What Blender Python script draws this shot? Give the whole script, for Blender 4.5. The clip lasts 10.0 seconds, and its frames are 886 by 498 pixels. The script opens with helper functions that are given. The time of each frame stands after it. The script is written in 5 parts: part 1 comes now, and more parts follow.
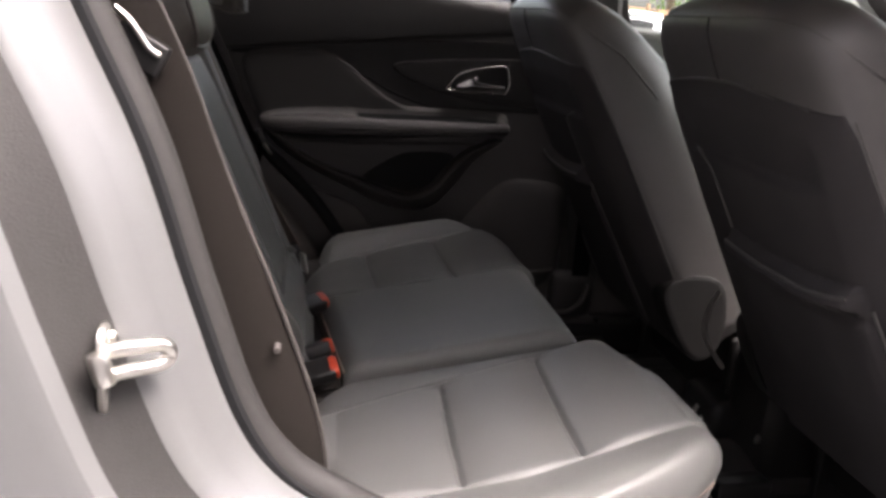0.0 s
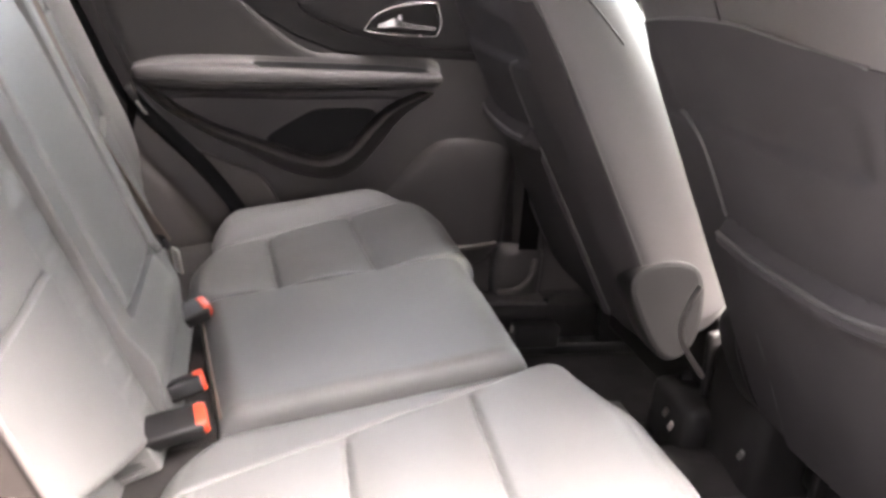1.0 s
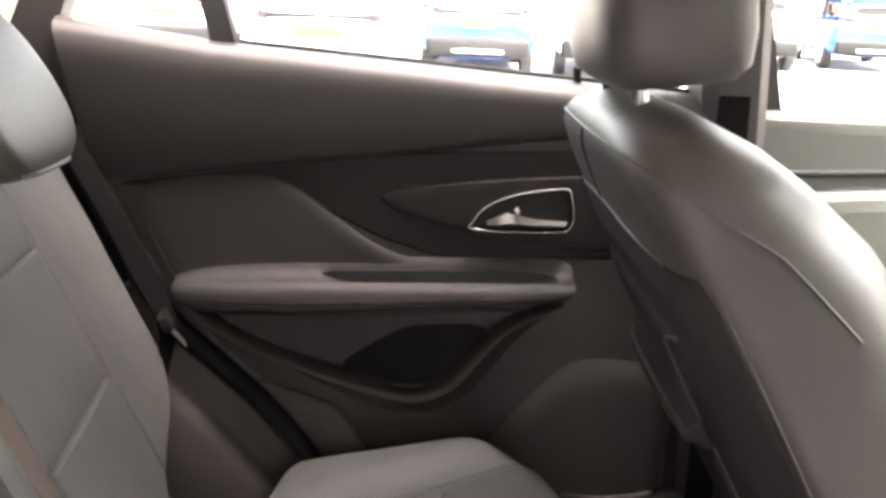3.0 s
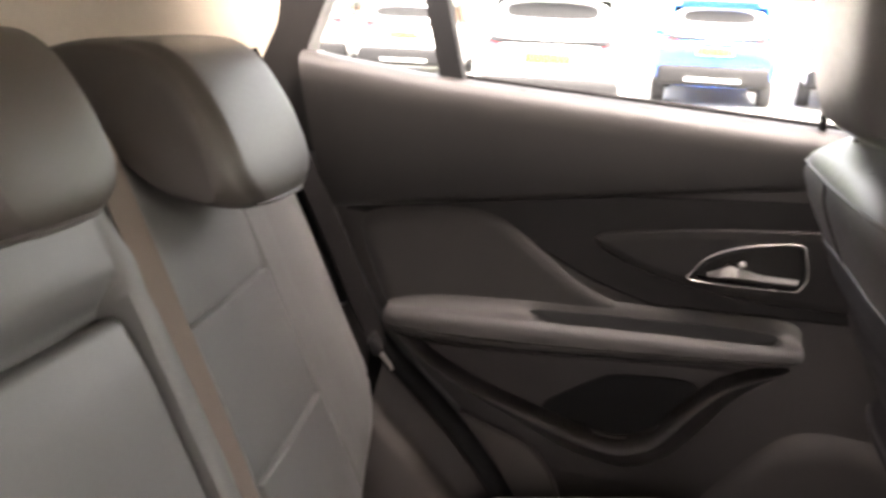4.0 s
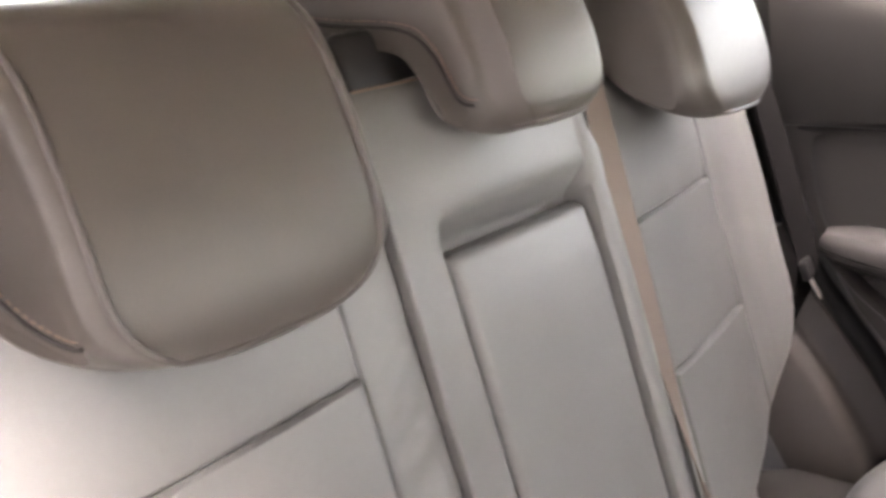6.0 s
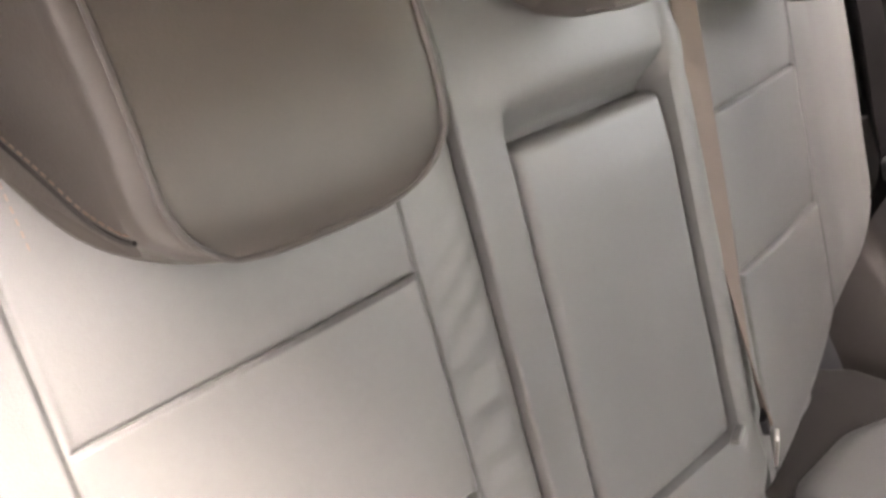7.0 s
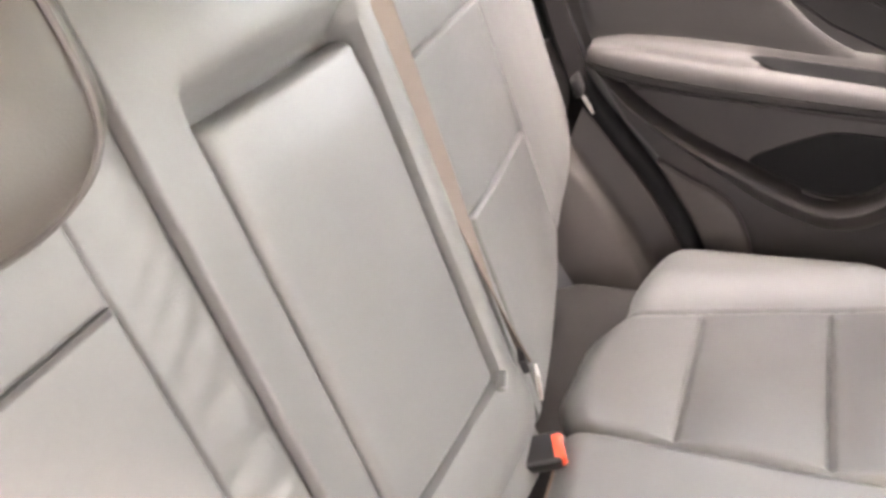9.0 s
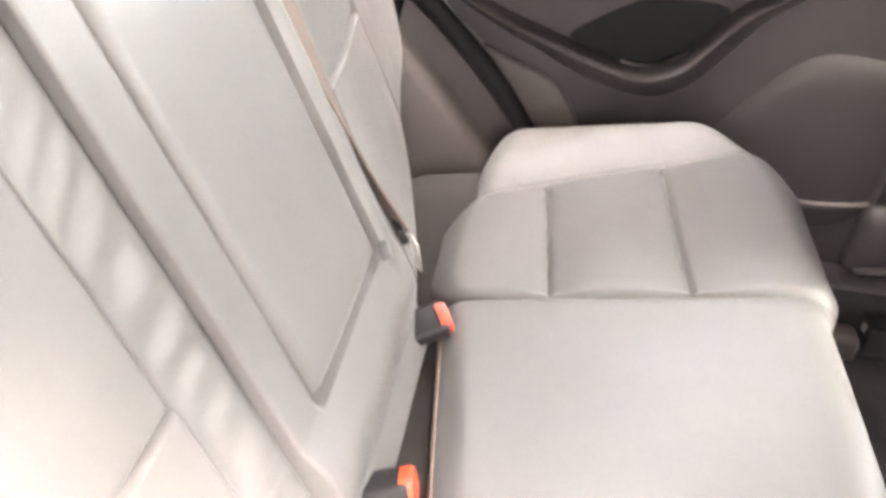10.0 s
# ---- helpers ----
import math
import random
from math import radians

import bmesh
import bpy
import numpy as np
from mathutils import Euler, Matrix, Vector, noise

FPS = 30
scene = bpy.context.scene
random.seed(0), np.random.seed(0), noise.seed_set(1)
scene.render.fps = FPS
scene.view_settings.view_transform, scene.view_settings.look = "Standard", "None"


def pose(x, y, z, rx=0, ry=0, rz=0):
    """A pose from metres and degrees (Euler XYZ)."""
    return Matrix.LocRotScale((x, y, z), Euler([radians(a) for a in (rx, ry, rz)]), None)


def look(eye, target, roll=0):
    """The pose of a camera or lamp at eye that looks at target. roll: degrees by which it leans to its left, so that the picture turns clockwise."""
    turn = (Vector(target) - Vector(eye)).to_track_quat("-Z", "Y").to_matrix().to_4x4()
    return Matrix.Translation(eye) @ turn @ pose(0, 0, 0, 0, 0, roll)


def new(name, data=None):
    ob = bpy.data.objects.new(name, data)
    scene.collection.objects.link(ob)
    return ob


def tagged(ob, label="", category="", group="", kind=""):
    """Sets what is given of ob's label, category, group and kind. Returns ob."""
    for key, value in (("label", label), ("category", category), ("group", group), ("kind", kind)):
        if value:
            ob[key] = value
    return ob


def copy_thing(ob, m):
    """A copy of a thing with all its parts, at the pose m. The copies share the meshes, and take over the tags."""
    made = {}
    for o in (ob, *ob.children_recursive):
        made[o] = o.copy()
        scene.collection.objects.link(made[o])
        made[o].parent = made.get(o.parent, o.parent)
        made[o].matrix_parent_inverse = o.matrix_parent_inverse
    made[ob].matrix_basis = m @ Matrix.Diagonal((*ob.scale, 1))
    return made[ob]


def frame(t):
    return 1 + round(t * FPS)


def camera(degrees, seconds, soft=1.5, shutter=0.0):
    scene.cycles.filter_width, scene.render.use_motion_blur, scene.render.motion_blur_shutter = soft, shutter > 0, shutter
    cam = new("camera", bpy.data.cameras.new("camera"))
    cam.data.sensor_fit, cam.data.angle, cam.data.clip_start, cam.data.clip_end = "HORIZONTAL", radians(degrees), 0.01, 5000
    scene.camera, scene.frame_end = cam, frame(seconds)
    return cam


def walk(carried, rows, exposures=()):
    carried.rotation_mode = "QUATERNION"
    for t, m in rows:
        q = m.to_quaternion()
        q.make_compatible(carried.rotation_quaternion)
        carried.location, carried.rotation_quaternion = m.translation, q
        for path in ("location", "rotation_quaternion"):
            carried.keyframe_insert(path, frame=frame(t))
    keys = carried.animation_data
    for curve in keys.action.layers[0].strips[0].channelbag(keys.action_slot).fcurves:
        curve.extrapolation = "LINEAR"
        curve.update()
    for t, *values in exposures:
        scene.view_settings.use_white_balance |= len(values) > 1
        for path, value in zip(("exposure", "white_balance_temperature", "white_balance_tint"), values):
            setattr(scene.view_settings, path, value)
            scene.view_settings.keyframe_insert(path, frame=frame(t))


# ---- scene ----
cam = camera(56.7, 10.0, soft=3.2, shutter=0.3)
PATH = [
    (0, (0.091, -1.412, 1.215), (0.438, 0.48, 0.668), 5.2),
    (0.5, (0.156, -1.268, 1.198), (0.506, 0.587, 0.537), 4.4),
    (1, (0.199, -1.077, 1.2), (0.676, 0.744, 0.525), 5.3),
    (1.5, (0.222, -0.911, 1.242), (0.732, 0.909, 0.589), 6.1),
    (2, (0.309, -0.756, 1.267), (0.646, 1.111, 0.635), 6.5),
    (2.2, (0.343, -0.713, 1.279), (0.613, 1.157, 0.625), 5.1),
    (3.3, (0.368, -0.517, 1.401), (0.36, 1.398, 0.825), 2.2),
    (3.5, (0.368, -0.514, 1.401), (0.296, 1.4, 0.826), 2.3),
    (4, (0.368, -0.521, 1.402), (-0.083, 1.345, 0.842), 2.3),
    (4.5, (0.386, -0.533, 1.42), (-0.327, 1.226, 0.79), 2.3),
    (5, (0.376, -0.555, 1.418), (-0.531, 1.086, 0.722), 1.2),
    (5.5, (0.373, -0.588, 1.421), (-0.749, 0.903, 0.7), 0.3),
    (6, (0.374, -0.611, 1.412), (-0.889, 0.732, 0.637), 0.2),
    (6.2, (0.379, -0.62, 1.411), (-0.941, 0.659, 0.624), -0.1),
    (7.3, (0.339, -0.584, 1.42), (-0.875, 0.55, 0.307), 0.7),
    (7.5, (0.353, -0.589, 1.413), (-0.835, 0.589, 0.317), -0.2),
    (8, (0.333, -0.557, 1.417), (-0.68, 0.739, 0.281), -0.2),
    (8.5, (0.322, -0.54, 1.409), (-0.574, 0.862, 0.3), 0.4),
    (9, (0.29, -0.52, 1.381), (-0.395, 0.985, 0.256), 1.0),
    (9.5, (0.241, -0.517, 1.341), (-0.152, 1.074, 0.195), 2.8),
    (10, (0.216, -0.577, 1.279), (0.037, 1.025, 0.096), 4.3),
]

EXPOSURES = [(0.0, 3.4, 6700, 19), (0.3, 4.45, 6700, 19), (0.6, 5.1, 6700, 19), (1.0, 5.8, 6750, 19), (2.2, 6.36, 6850, 19), (3.3, 4.93, 7250, 19), (4.0, 5.06, 7350, 20), (4.5, 5.03, 7300, 20), (5.0, 5.97, 7250, 23), (6.0, 6.03, 7050, 22), (7.5, 5.8, 7250, 20), (8.0, 6.28, 7250, 20), (8.5, 6.56, 7200, 21), (10.0, 7.13, 7150, 20)]
walk(cam, [(t, look(eye, target, roll)) for t, eye, target, roll in PATH], EXPOSURES)

# ---- world and sun: a bright overcast day ----
SUN_UP, SUN_TURN = 64.0, 126.0
world = bpy.data.worlds.new("overcast_sky")
scene.world = world
world.use_nodes = True
wn = world.node_tree
sky = wn.nodes.new("ShaderNodeTexSky")
sky.sky_type = "NISHITA"
sky.sun_disc = False
sky.sun_elevation, sky.sun_rotation = radians(SUN_UP), radians(SUN_TURN)
sky.air_density, sky.dust_density, sky.ozone_density = 1.0, 7.0, 1.0
grey = wn.nodes.new("ShaderNodeHueSaturation")
grey.inputs["Saturation"].default_value = 0.4
wn.links.new(sky.outputs["Color"], grey.inputs["Color"])
wn.links.new(grey.outputs["Color"], wn.nodes["Background"].inputs["Color"])
wn.nodes["Background"].inputs["Strength"].default_value = 0.15
sun = new("sun", bpy.data.lights.new("sun", "SUN"))
sun.data.energy, sun.data.angle, sun.data.color = 0.32, radians(35), (1.0, 0.98, 0.95)
a_, e_ = radians(SUN_TURN), radians(SUN_UP)
sun_way = Vector((math.sin(a_) * math.cos(e_), math.cos(a_) * math.cos(e_), math.sin(e_)))
sun.matrix_world = look(sun_way * 30, (0, 0, 0))


# ---- materials ----
def mat(name, color, rough=0.5, metal=0.0, grain=0.0, grain_size=400.0, vary=0.15, blotch=4.0, spec=0.5, emit=0.0, weave=0.0):
    m = bpy.data.materials.new(name)
    m.use_nodes = True
    nt = m.node_tree
    b = nt.nodes["Principled BSDF"]
    b.inputs["Roughness"].default_value = rough
    b.inputs["Metallic"].default_value = metal
    b.inputs["Specular IOR Level"].default_value = spec
    co = nt.nodes.new("ShaderNodeTexCoord").outputs["Object"]

    def noise_node(scale, detail=3.0):
        n = nt.nodes.new("ShaderNodeTexNoise")
        n.inputs["Scale"].default_value, n.inputs["Detail"].default_value = scale, detail
        nt.links.new(co, n.inputs["Vector"])
        return n.outputs["Fac"]

    big, fine = noise_node(blotch), noise_node(blotch * 22)
    mixer = nt.nodes.new("ShaderNodeMath")
    mixer.operation = "MULTIPLY_ADD"
    nt.links.new(fine, mixer.inputs[0])
    mixer.inputs[1].default_value = 0.4
    nt.links.new(big, mixer.inputs[2])
    ramp = nt.nodes.new("ShaderNodeMapRange")
    ramp.inputs["From Min"].default_value, ramp.inputs["From Max"].default_value = 0.4, 1.0
    ramp.inputs["To Min"].default_value, ramp.inputs["To Max"].default_value = 1 - vary, 1 + vary
    nt.links.new(mixer.outputs[0], ramp.inputs["Value"])
    scale = nt.nodes.new("ShaderNodeVectorMath")
    scale.operation = "SCALE"
    scale.inputs[0].default_value = color
    nt.links.new(ramp.outputs[0], scale.inputs["Scale"])
    nt.links.new(scale.outputs[0], b.inputs["Base Color"])
    rr = nt.nodes.new("ShaderNodeMapRange")
    rr.inputs["To Min"].default_value, rr.inputs["To Max"].default_value = max(0.03, rough - 0.08), min(1.0, rough + 0.08)
    nt.links.new(fine, rr.inputs["Value"])
    nt.links.new(rr.outputs[0], b.inputs["Roughness"])
    if grain > 0:
        v = nt.nodes.new("ShaderNodeTexVoronoi")
        v.inputs["Scale"].default_value = grain_size
        nt.links.new(co, v.inputs["Vector"])
        bump = nt.nodes.new("ShaderNodeBump")
        bump.inputs["Strength"].default_value, bump.inputs["Distance"].default_value = grain, 0.001
        nt.links.new(v.outputs["Distance"], bump.inputs["Height"])
        nt.links.new(bump.outputs[0], b.inputs["Normal"])
    if weave > 0:
        w = nt.nodes.new("ShaderNodeTexWave")
        w.bands_direction = "DIAGONAL"
        w.inputs["Scale"].default_value = weave
        nt.links.new(co, w.inputs["Vector"])
        bump = nt.nodes.new("ShaderNodeBump")
        bump.inputs["Strength"].default_value, bump.inputs["Distance"].default_value = 0.35, 0.0006
        nt.links.new(w.outputs["Fac"], bump.inputs["Height"])
        nt.links.new(bump.outputs[0], b.inputs["Normal"])
    if emit:
        b.inputs["Emission Color"].default_value = (*color, 1)
        b.inputs["Emission Strength"].default_value = emit
    return m


def glass_mat(name, tint):
    m = bpy.data.materials.new(name)
    m.use_nodes = True
    nt = m.node_tree
    nt.nodes.remove(nt.nodes["Principled BSDF"])
    clear, gloss = nt.nodes.new("ShaderNodeBsdfTransparent"), nt.nodes.new("ShaderNodeBsdfGlossy")
    clear.inputs["Color"].default_value = (*tint, 1)
    gloss.inputs["Roughness"].default_value = 0.02
    fr = nt.nodes.new("ShaderNodeFresnel")
    fr.inputs["IOR"].default_value = 1.2
    mix = nt.nodes.new("ShaderNodeMixShader")
    nt.links.new(fr.outputs[0], mix.inputs[0])
    nt.links.new(clear.outputs[0], mix.inputs[1])
    nt.links.new(gloss.outputs[0], mix.inputs[2])
    nt.links.new(mix.outputs[0], nt.nodes["Material Output"].inputs["Surface"])
    return m


LEATHER = mat("seat_leather", (0.1065, 0.1065, 0.1020), 0.47, spec=0.42, grain=0.10, grain_size=520, vary=0.10, blotch=6)
# brown headrest leather, darkened to carry the shade on its flanks
LEATHER_SHADED = mat("headrest_leather_shaded", (0.050, 0.0440, 0.038), 0.46, grain=0.10, grain_size=480, vary=0.10, blotch=7)
LEATHER_FRONT = mat("front_seat_leather", (0.061, 0.057, 0.055), 0.45, grain=0.12, grain_size=480, vary=0.12, blotch=5)
SEAT_CLOTH = mat("seat_back_cloth", (0.036, 0.033, 0.0335), 0.85, spec=0.15, grain=0.5, grain_size=900, vary=0.15, blotch=8)
DARK_CLOTH = mat("dark_cushion_cloth", (0.030, 0.0275, 0.0255), 0.85, grain=0.5, grain_size=900, vary=0.15, spec=0.15)
FRONT_PIPING = mat("front_seat_piping", (0.052, 0.048, 0.046), 0.6, vary=0.1)
PIPING = mat("seat_piping", (0.050, 0.044, 0.040), 0.5, vary=0.1)
THREAD = mat("seam_thread", (0.15, 0.11, 0.085), 0.7, vary=0.2)
DOOR_HARD = mat("door_hard_plastic", (0.041, 0.0375, 0.036), 0.44, grain=0.35, grain_size=700, vary=0.12, blotch=5, spec=0.3)
DOOR_UPPER = mat("door_upper_plastic", (0.0195, 0.018, 0.0172), 0.46, grain=0.3, grain_size=700, vary=0.12, blotch=5, spec=0.35)
DOOR_DARK = mat("door_black_plastic", (0.0145, 0.0134, 0.0132), 0.46, grain=0.25, grain_size=700, vary=0.15, spec=0.18)
SHIELD = mat("recliner_shield_plastic", (0.013, 0.0122, 0.0118), 0.48, grain=0.3, grain_size=700, vary=0.12, spec=0.35)
DOOR_PAD = mat("door_soft_pad", (0.037, 0.0352, 0.0342), 0.55, grain=0.4, grain_size=600, vary=0.1, spec=0.2)
ARM_PAD = mat("armrest_skin", (0.032, 0.030, 0.0288), 0.52, grain=0.4, grain_size=600, vary=0.12, spec=0.28)
# dark seam thread; also paints the shade under the map pocket's hem
SEAM_SHADE = mat("dark_thread_and_shade", (0.014, 0.012, 0.011), 0.7, vary=0.2)
TRIM_GREY = mat("grey_trim_plastic", (0.075, 0.068, 0.063), 0.5, grain=0.35, grain_size=700, vary=0.12, spec=0.25)
ARCH = mat("arch_trim_plastic", (0.037, 0.0325, 0.030), 0.40, grain=0.3, grain_size=700, vary=0.12, spec=0.3)
# black of the rubber parts; also paints shade in the pocket and slot
RUBBER_SHADE = mat("rubber_and_shade_black", (0.007, 0.007, 0.0075), 0.75, vary=0.2, spec=0.2)
SEAL = mat("door_seal_rubber", (0.014, 0.0125, 0.0115), 0.7, grain=0.3, grain_size=600, vary=0.15)
CHROME = mat("satin_chrome", (0.36, 0.352, 0.34), 0.24, 1.0, vary=0.06)
STEEL = mat("zinc_steel", (0.62, 0.6, 0.56), 0.32, 1.0, vary=0.15, blotch=40)
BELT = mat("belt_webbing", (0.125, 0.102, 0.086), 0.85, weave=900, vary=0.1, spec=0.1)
# same webbing as the middle belt, its shade put into a darker brown
BELT_SHADED = mat("shaded_brown_webbing", (0.013, 0.0106, 0.0092), 0.85, weave=900, vary=0.1, spec=0.1)
# near-black webbing; on the far outer belt it stands for shade
BELT_BLACK_SHADE = mat("black_webbing_and_shade", (0.006, 0.0056, 0.0056), 0.9, weave=900, vary=0.1, spec=0.02)
BUCKLE = mat("buckle_plastic", (0.011, 0.0105, 0.0105), 0.45, vary=0.15, spec=0.3)
ORANGE = mat("orange_button", (0.45, 0.045, 0.014), 0.4, vary=0.08)
HEADLINER = mat("beige_headliner", (0.54, 0.477, 0.385), 0.9, grain=0.3, grain_size=900, vary=0.08)
FRONT_DOOR = mat("front_door_trim", (0.050, 0.056, 0.050), 0.6, grain=0.3, grain_size=600, vary=0.08)
PALE_TRIM = mat("pale_grey_trim", (0.20, 0.21, 0.195), 0.6, grain=0.3, grain_size=600, vary=0.08)
CARPET = mat("floor_carpet", (0.036, 0.033, 0.032), 0.98, spec=0.05, grain=0.9, grain_size=350, vary=0.35, blotch=14)
PAINT_WHITE = mat("silver_body_paint", (0.12, 0.12, 0.119), 0.35, 0.2, vary=0.05, spec=0.5)
GLASS = glass_mat("window_glass", (0.9, 0.93, 0.9))
TINTED = glass_mat("tinted_rear_glass", (0.90, 0.92, 0.90))
WALL_GREY = mat("grey_wall", (0.28, 0.262, 0.25), 0.9, grain=0.6, grain_size=40, vary=0.3, blotch=2)
ASPHALT = mat("asphalt", (0.30, 0.295, 0.285), 0.9, grain=0.8, grain_size=90, vary=0.3, blotch=0.7)


# ---- mesh helpers ----
def finish(name, verts, faces, material, parent=None, label="", smooth=True):
    me = bpy.data.meshes.new(name)
    me.from_pydata([tuple(v) for v in verts], [], [tuple(f) for f in faces])
    bm = bmesh.new()
    bm.from_mesh(me)
    bmesh.ops.recalc_face_normals(bm, faces=bm.faces)
    bm.to_mesh(me)
    bm.free()
    return link(name, me, material, parent, label, smooth)


def link(name, me, material, parent=None, label="", smooth=True):
    me.materials.append(material)
    if smooth:
        me.polygons.foreach_set("use_smooth", [True] * len(me.polygons))
        me.set_sharp_from_angle(angle=radians(38))
    ob = new(name, me)
    if parent is not None:
        ob.parent = parent
        ob.matrix_parent_inverse = parent.matrix_basis.inverted()
    if label:
        tagged(ob, label)
    return ob


def part(name, bm, material, parent=None, label="", smooth=True):
    me = bpy.data.meshes.new(name)
    bmesh.ops.recalc_face_normals(bm, faces=bm.faces)
    bm.to_mesh(me)
    bm.free()
    return link(name, me, material, parent, label, smooth)


def thing(name, at, label, category, group="", kind=""):
    return tagged(place(new(name), at), label, category, group, kind)


def place(ob, at):
    ob.matrix_basis = Matrix.Translation(at)
    return ob


def rbox(name, centre, size, bevel, material, parent=None, label="", turn=(0, 0, 0), segments=3):
    bm = bmesh.new()
    bmesh.ops.create_cube(bm, size=1.0)
    bmesh.ops.scale(bm, vec=size, verts=bm.verts)
    if bevel > 0:
        bmesh.ops.bevel(bm, geom=list(bm.edges), offset=min(bevel, min(size) * 0.49), segments=segments, profile=0.5, affect="EDGES")
    bmesh.ops.transform(bm, matrix=pose(*centre, *turn), verts=bm.verts)
    return part(name, bm, material, parent, label)


def rod(name, a, b, r, material, parent=None, label="", seg=16, r2=None):
    a, b = Vector(a), Vector(b)
    bm = bmesh.new()
    bmesh.ops.create_cone(bm, cap_ends=True, segments=seg, radius1=r, radius2=r if r2 is None else r2, depth=(b - a).length)
    edges = [e for e in bm.edges if any(len(f.verts) > 4 for f in e.link_faces)]
    bmesh.ops.bevel(bm, geom=edges, offset=min(r, (b - a).length) * 0.18, segments=2, profile=0.5, affect="EDGES")
    q = (b - a).to_track_quat("Z", "Y").to_matrix().to_4x4()
    bmesh.ops.transform(bm, matrix=Matrix.Translation((a + b) / 2) @ q, verts=bm.verts)
    return part(name, bm, material, parent, label)


def curve_points(ctrl, n=10, closed=False):
    """A Catmull-Rom line through the control points."""
    c = [Vector(p) for p in ctrl]
    out, m = [], len(c)
    for i in range(m if closed else m - 1):
        p1, p2 = c[i], c[(i + 1) % m]
        p0 = c[(i - 1) % m] if closed or i > 0 else p1 * 2 - p2
        p3 = c[(i + 2) % m] if closed or i + 2 < m else p2 * 2 - p1
        for k in range(n):
            t = k / n
            out.append(0.5 * ((2 * p1) + (p2 - p0) * t + (2 * p0 - 5 * p1 + 4 * p2 - p3) * t * t + (3 * p1 - p0 - 3 * p2 + p3) * t ** 3))
    if not closed:
        out.append(c[-1])
    return out


def tube(name, ctrl, r, material, parent=None, label="", seg=10, n=10, closed=False, flat=1.0, smooth_line=True):
    pts = curve_points(ctrl, n, closed) if smooth_line else [Vector(p) for p in ctrl]
    m = len(pts)
    verts, faces = [], []
    up = Vector((0.31, 0.21, 0.93))
    for i, p in enumerate(pts):
        t = (pts[(i + 1) % m] - pts[i - 1]) if closed else (pts[min(i + 1, m - 1)] - pts[max(i - 1, 0)])
        t.normalize()
        side = t.cross(up).normalized()
        over = side.cross(t)
        for k in range(seg):
            a = 2 * math.pi * k / seg
            verts.append(p + side * (r * math.cos(a)) + over * (r * flat * math.sin(a)))
    for i in range(m if closed else m - 1):
        for k in range(seg):
            j = (i + 1) % m
            faces.append((i * seg + k, i * seg + (k + 1) % seg, j * seg + (k + 1) % seg, j * seg + k))
    if not closed:
        faces += [tuple(range(seg)), tuple((m - 1) * seg + k for k in range(seg))]
    return finish(name, verts, faces, material, parent, label)


def sheet(name, front, rear, us, vs, material, parent=None, label=""):
    """A closed cushion: front(u, v) and rear(u, v) over a grid, stitched along the rim."""
    nu, nv = len(us), len(vs)
    verts = [front(u, v) for u in us for v in vs] + [rear(u, v) for u in us for v in vs]
    faces, o = [], nu * nv
    for i in range(nu - 1):
        for j in range(nv - 1):
            a, b, c, d = i * nv + j, (i + 1) * nv + j, (i + 1) * nv + j + 1, i * nv + j + 1
            faces += [(a, b, c, d), (o + d, o + c, o + b, o + a)]
    rim = [i * nv for i in range(nu)] + [(nu - 1) * nv + j for j in range(1, nv)] + [i * nv + nv - 1 for i in range(nu - 2, -1, -1)] + [j for j in range(nv - 2, 0, -1)]
    for k in range(len(rim)):
        a, b = rim[k], rim[(k + 1) % len(rim)]
        faces.append((a, b, o + b, o + a))
    return finish(name, verts, faces, material, parent, label)


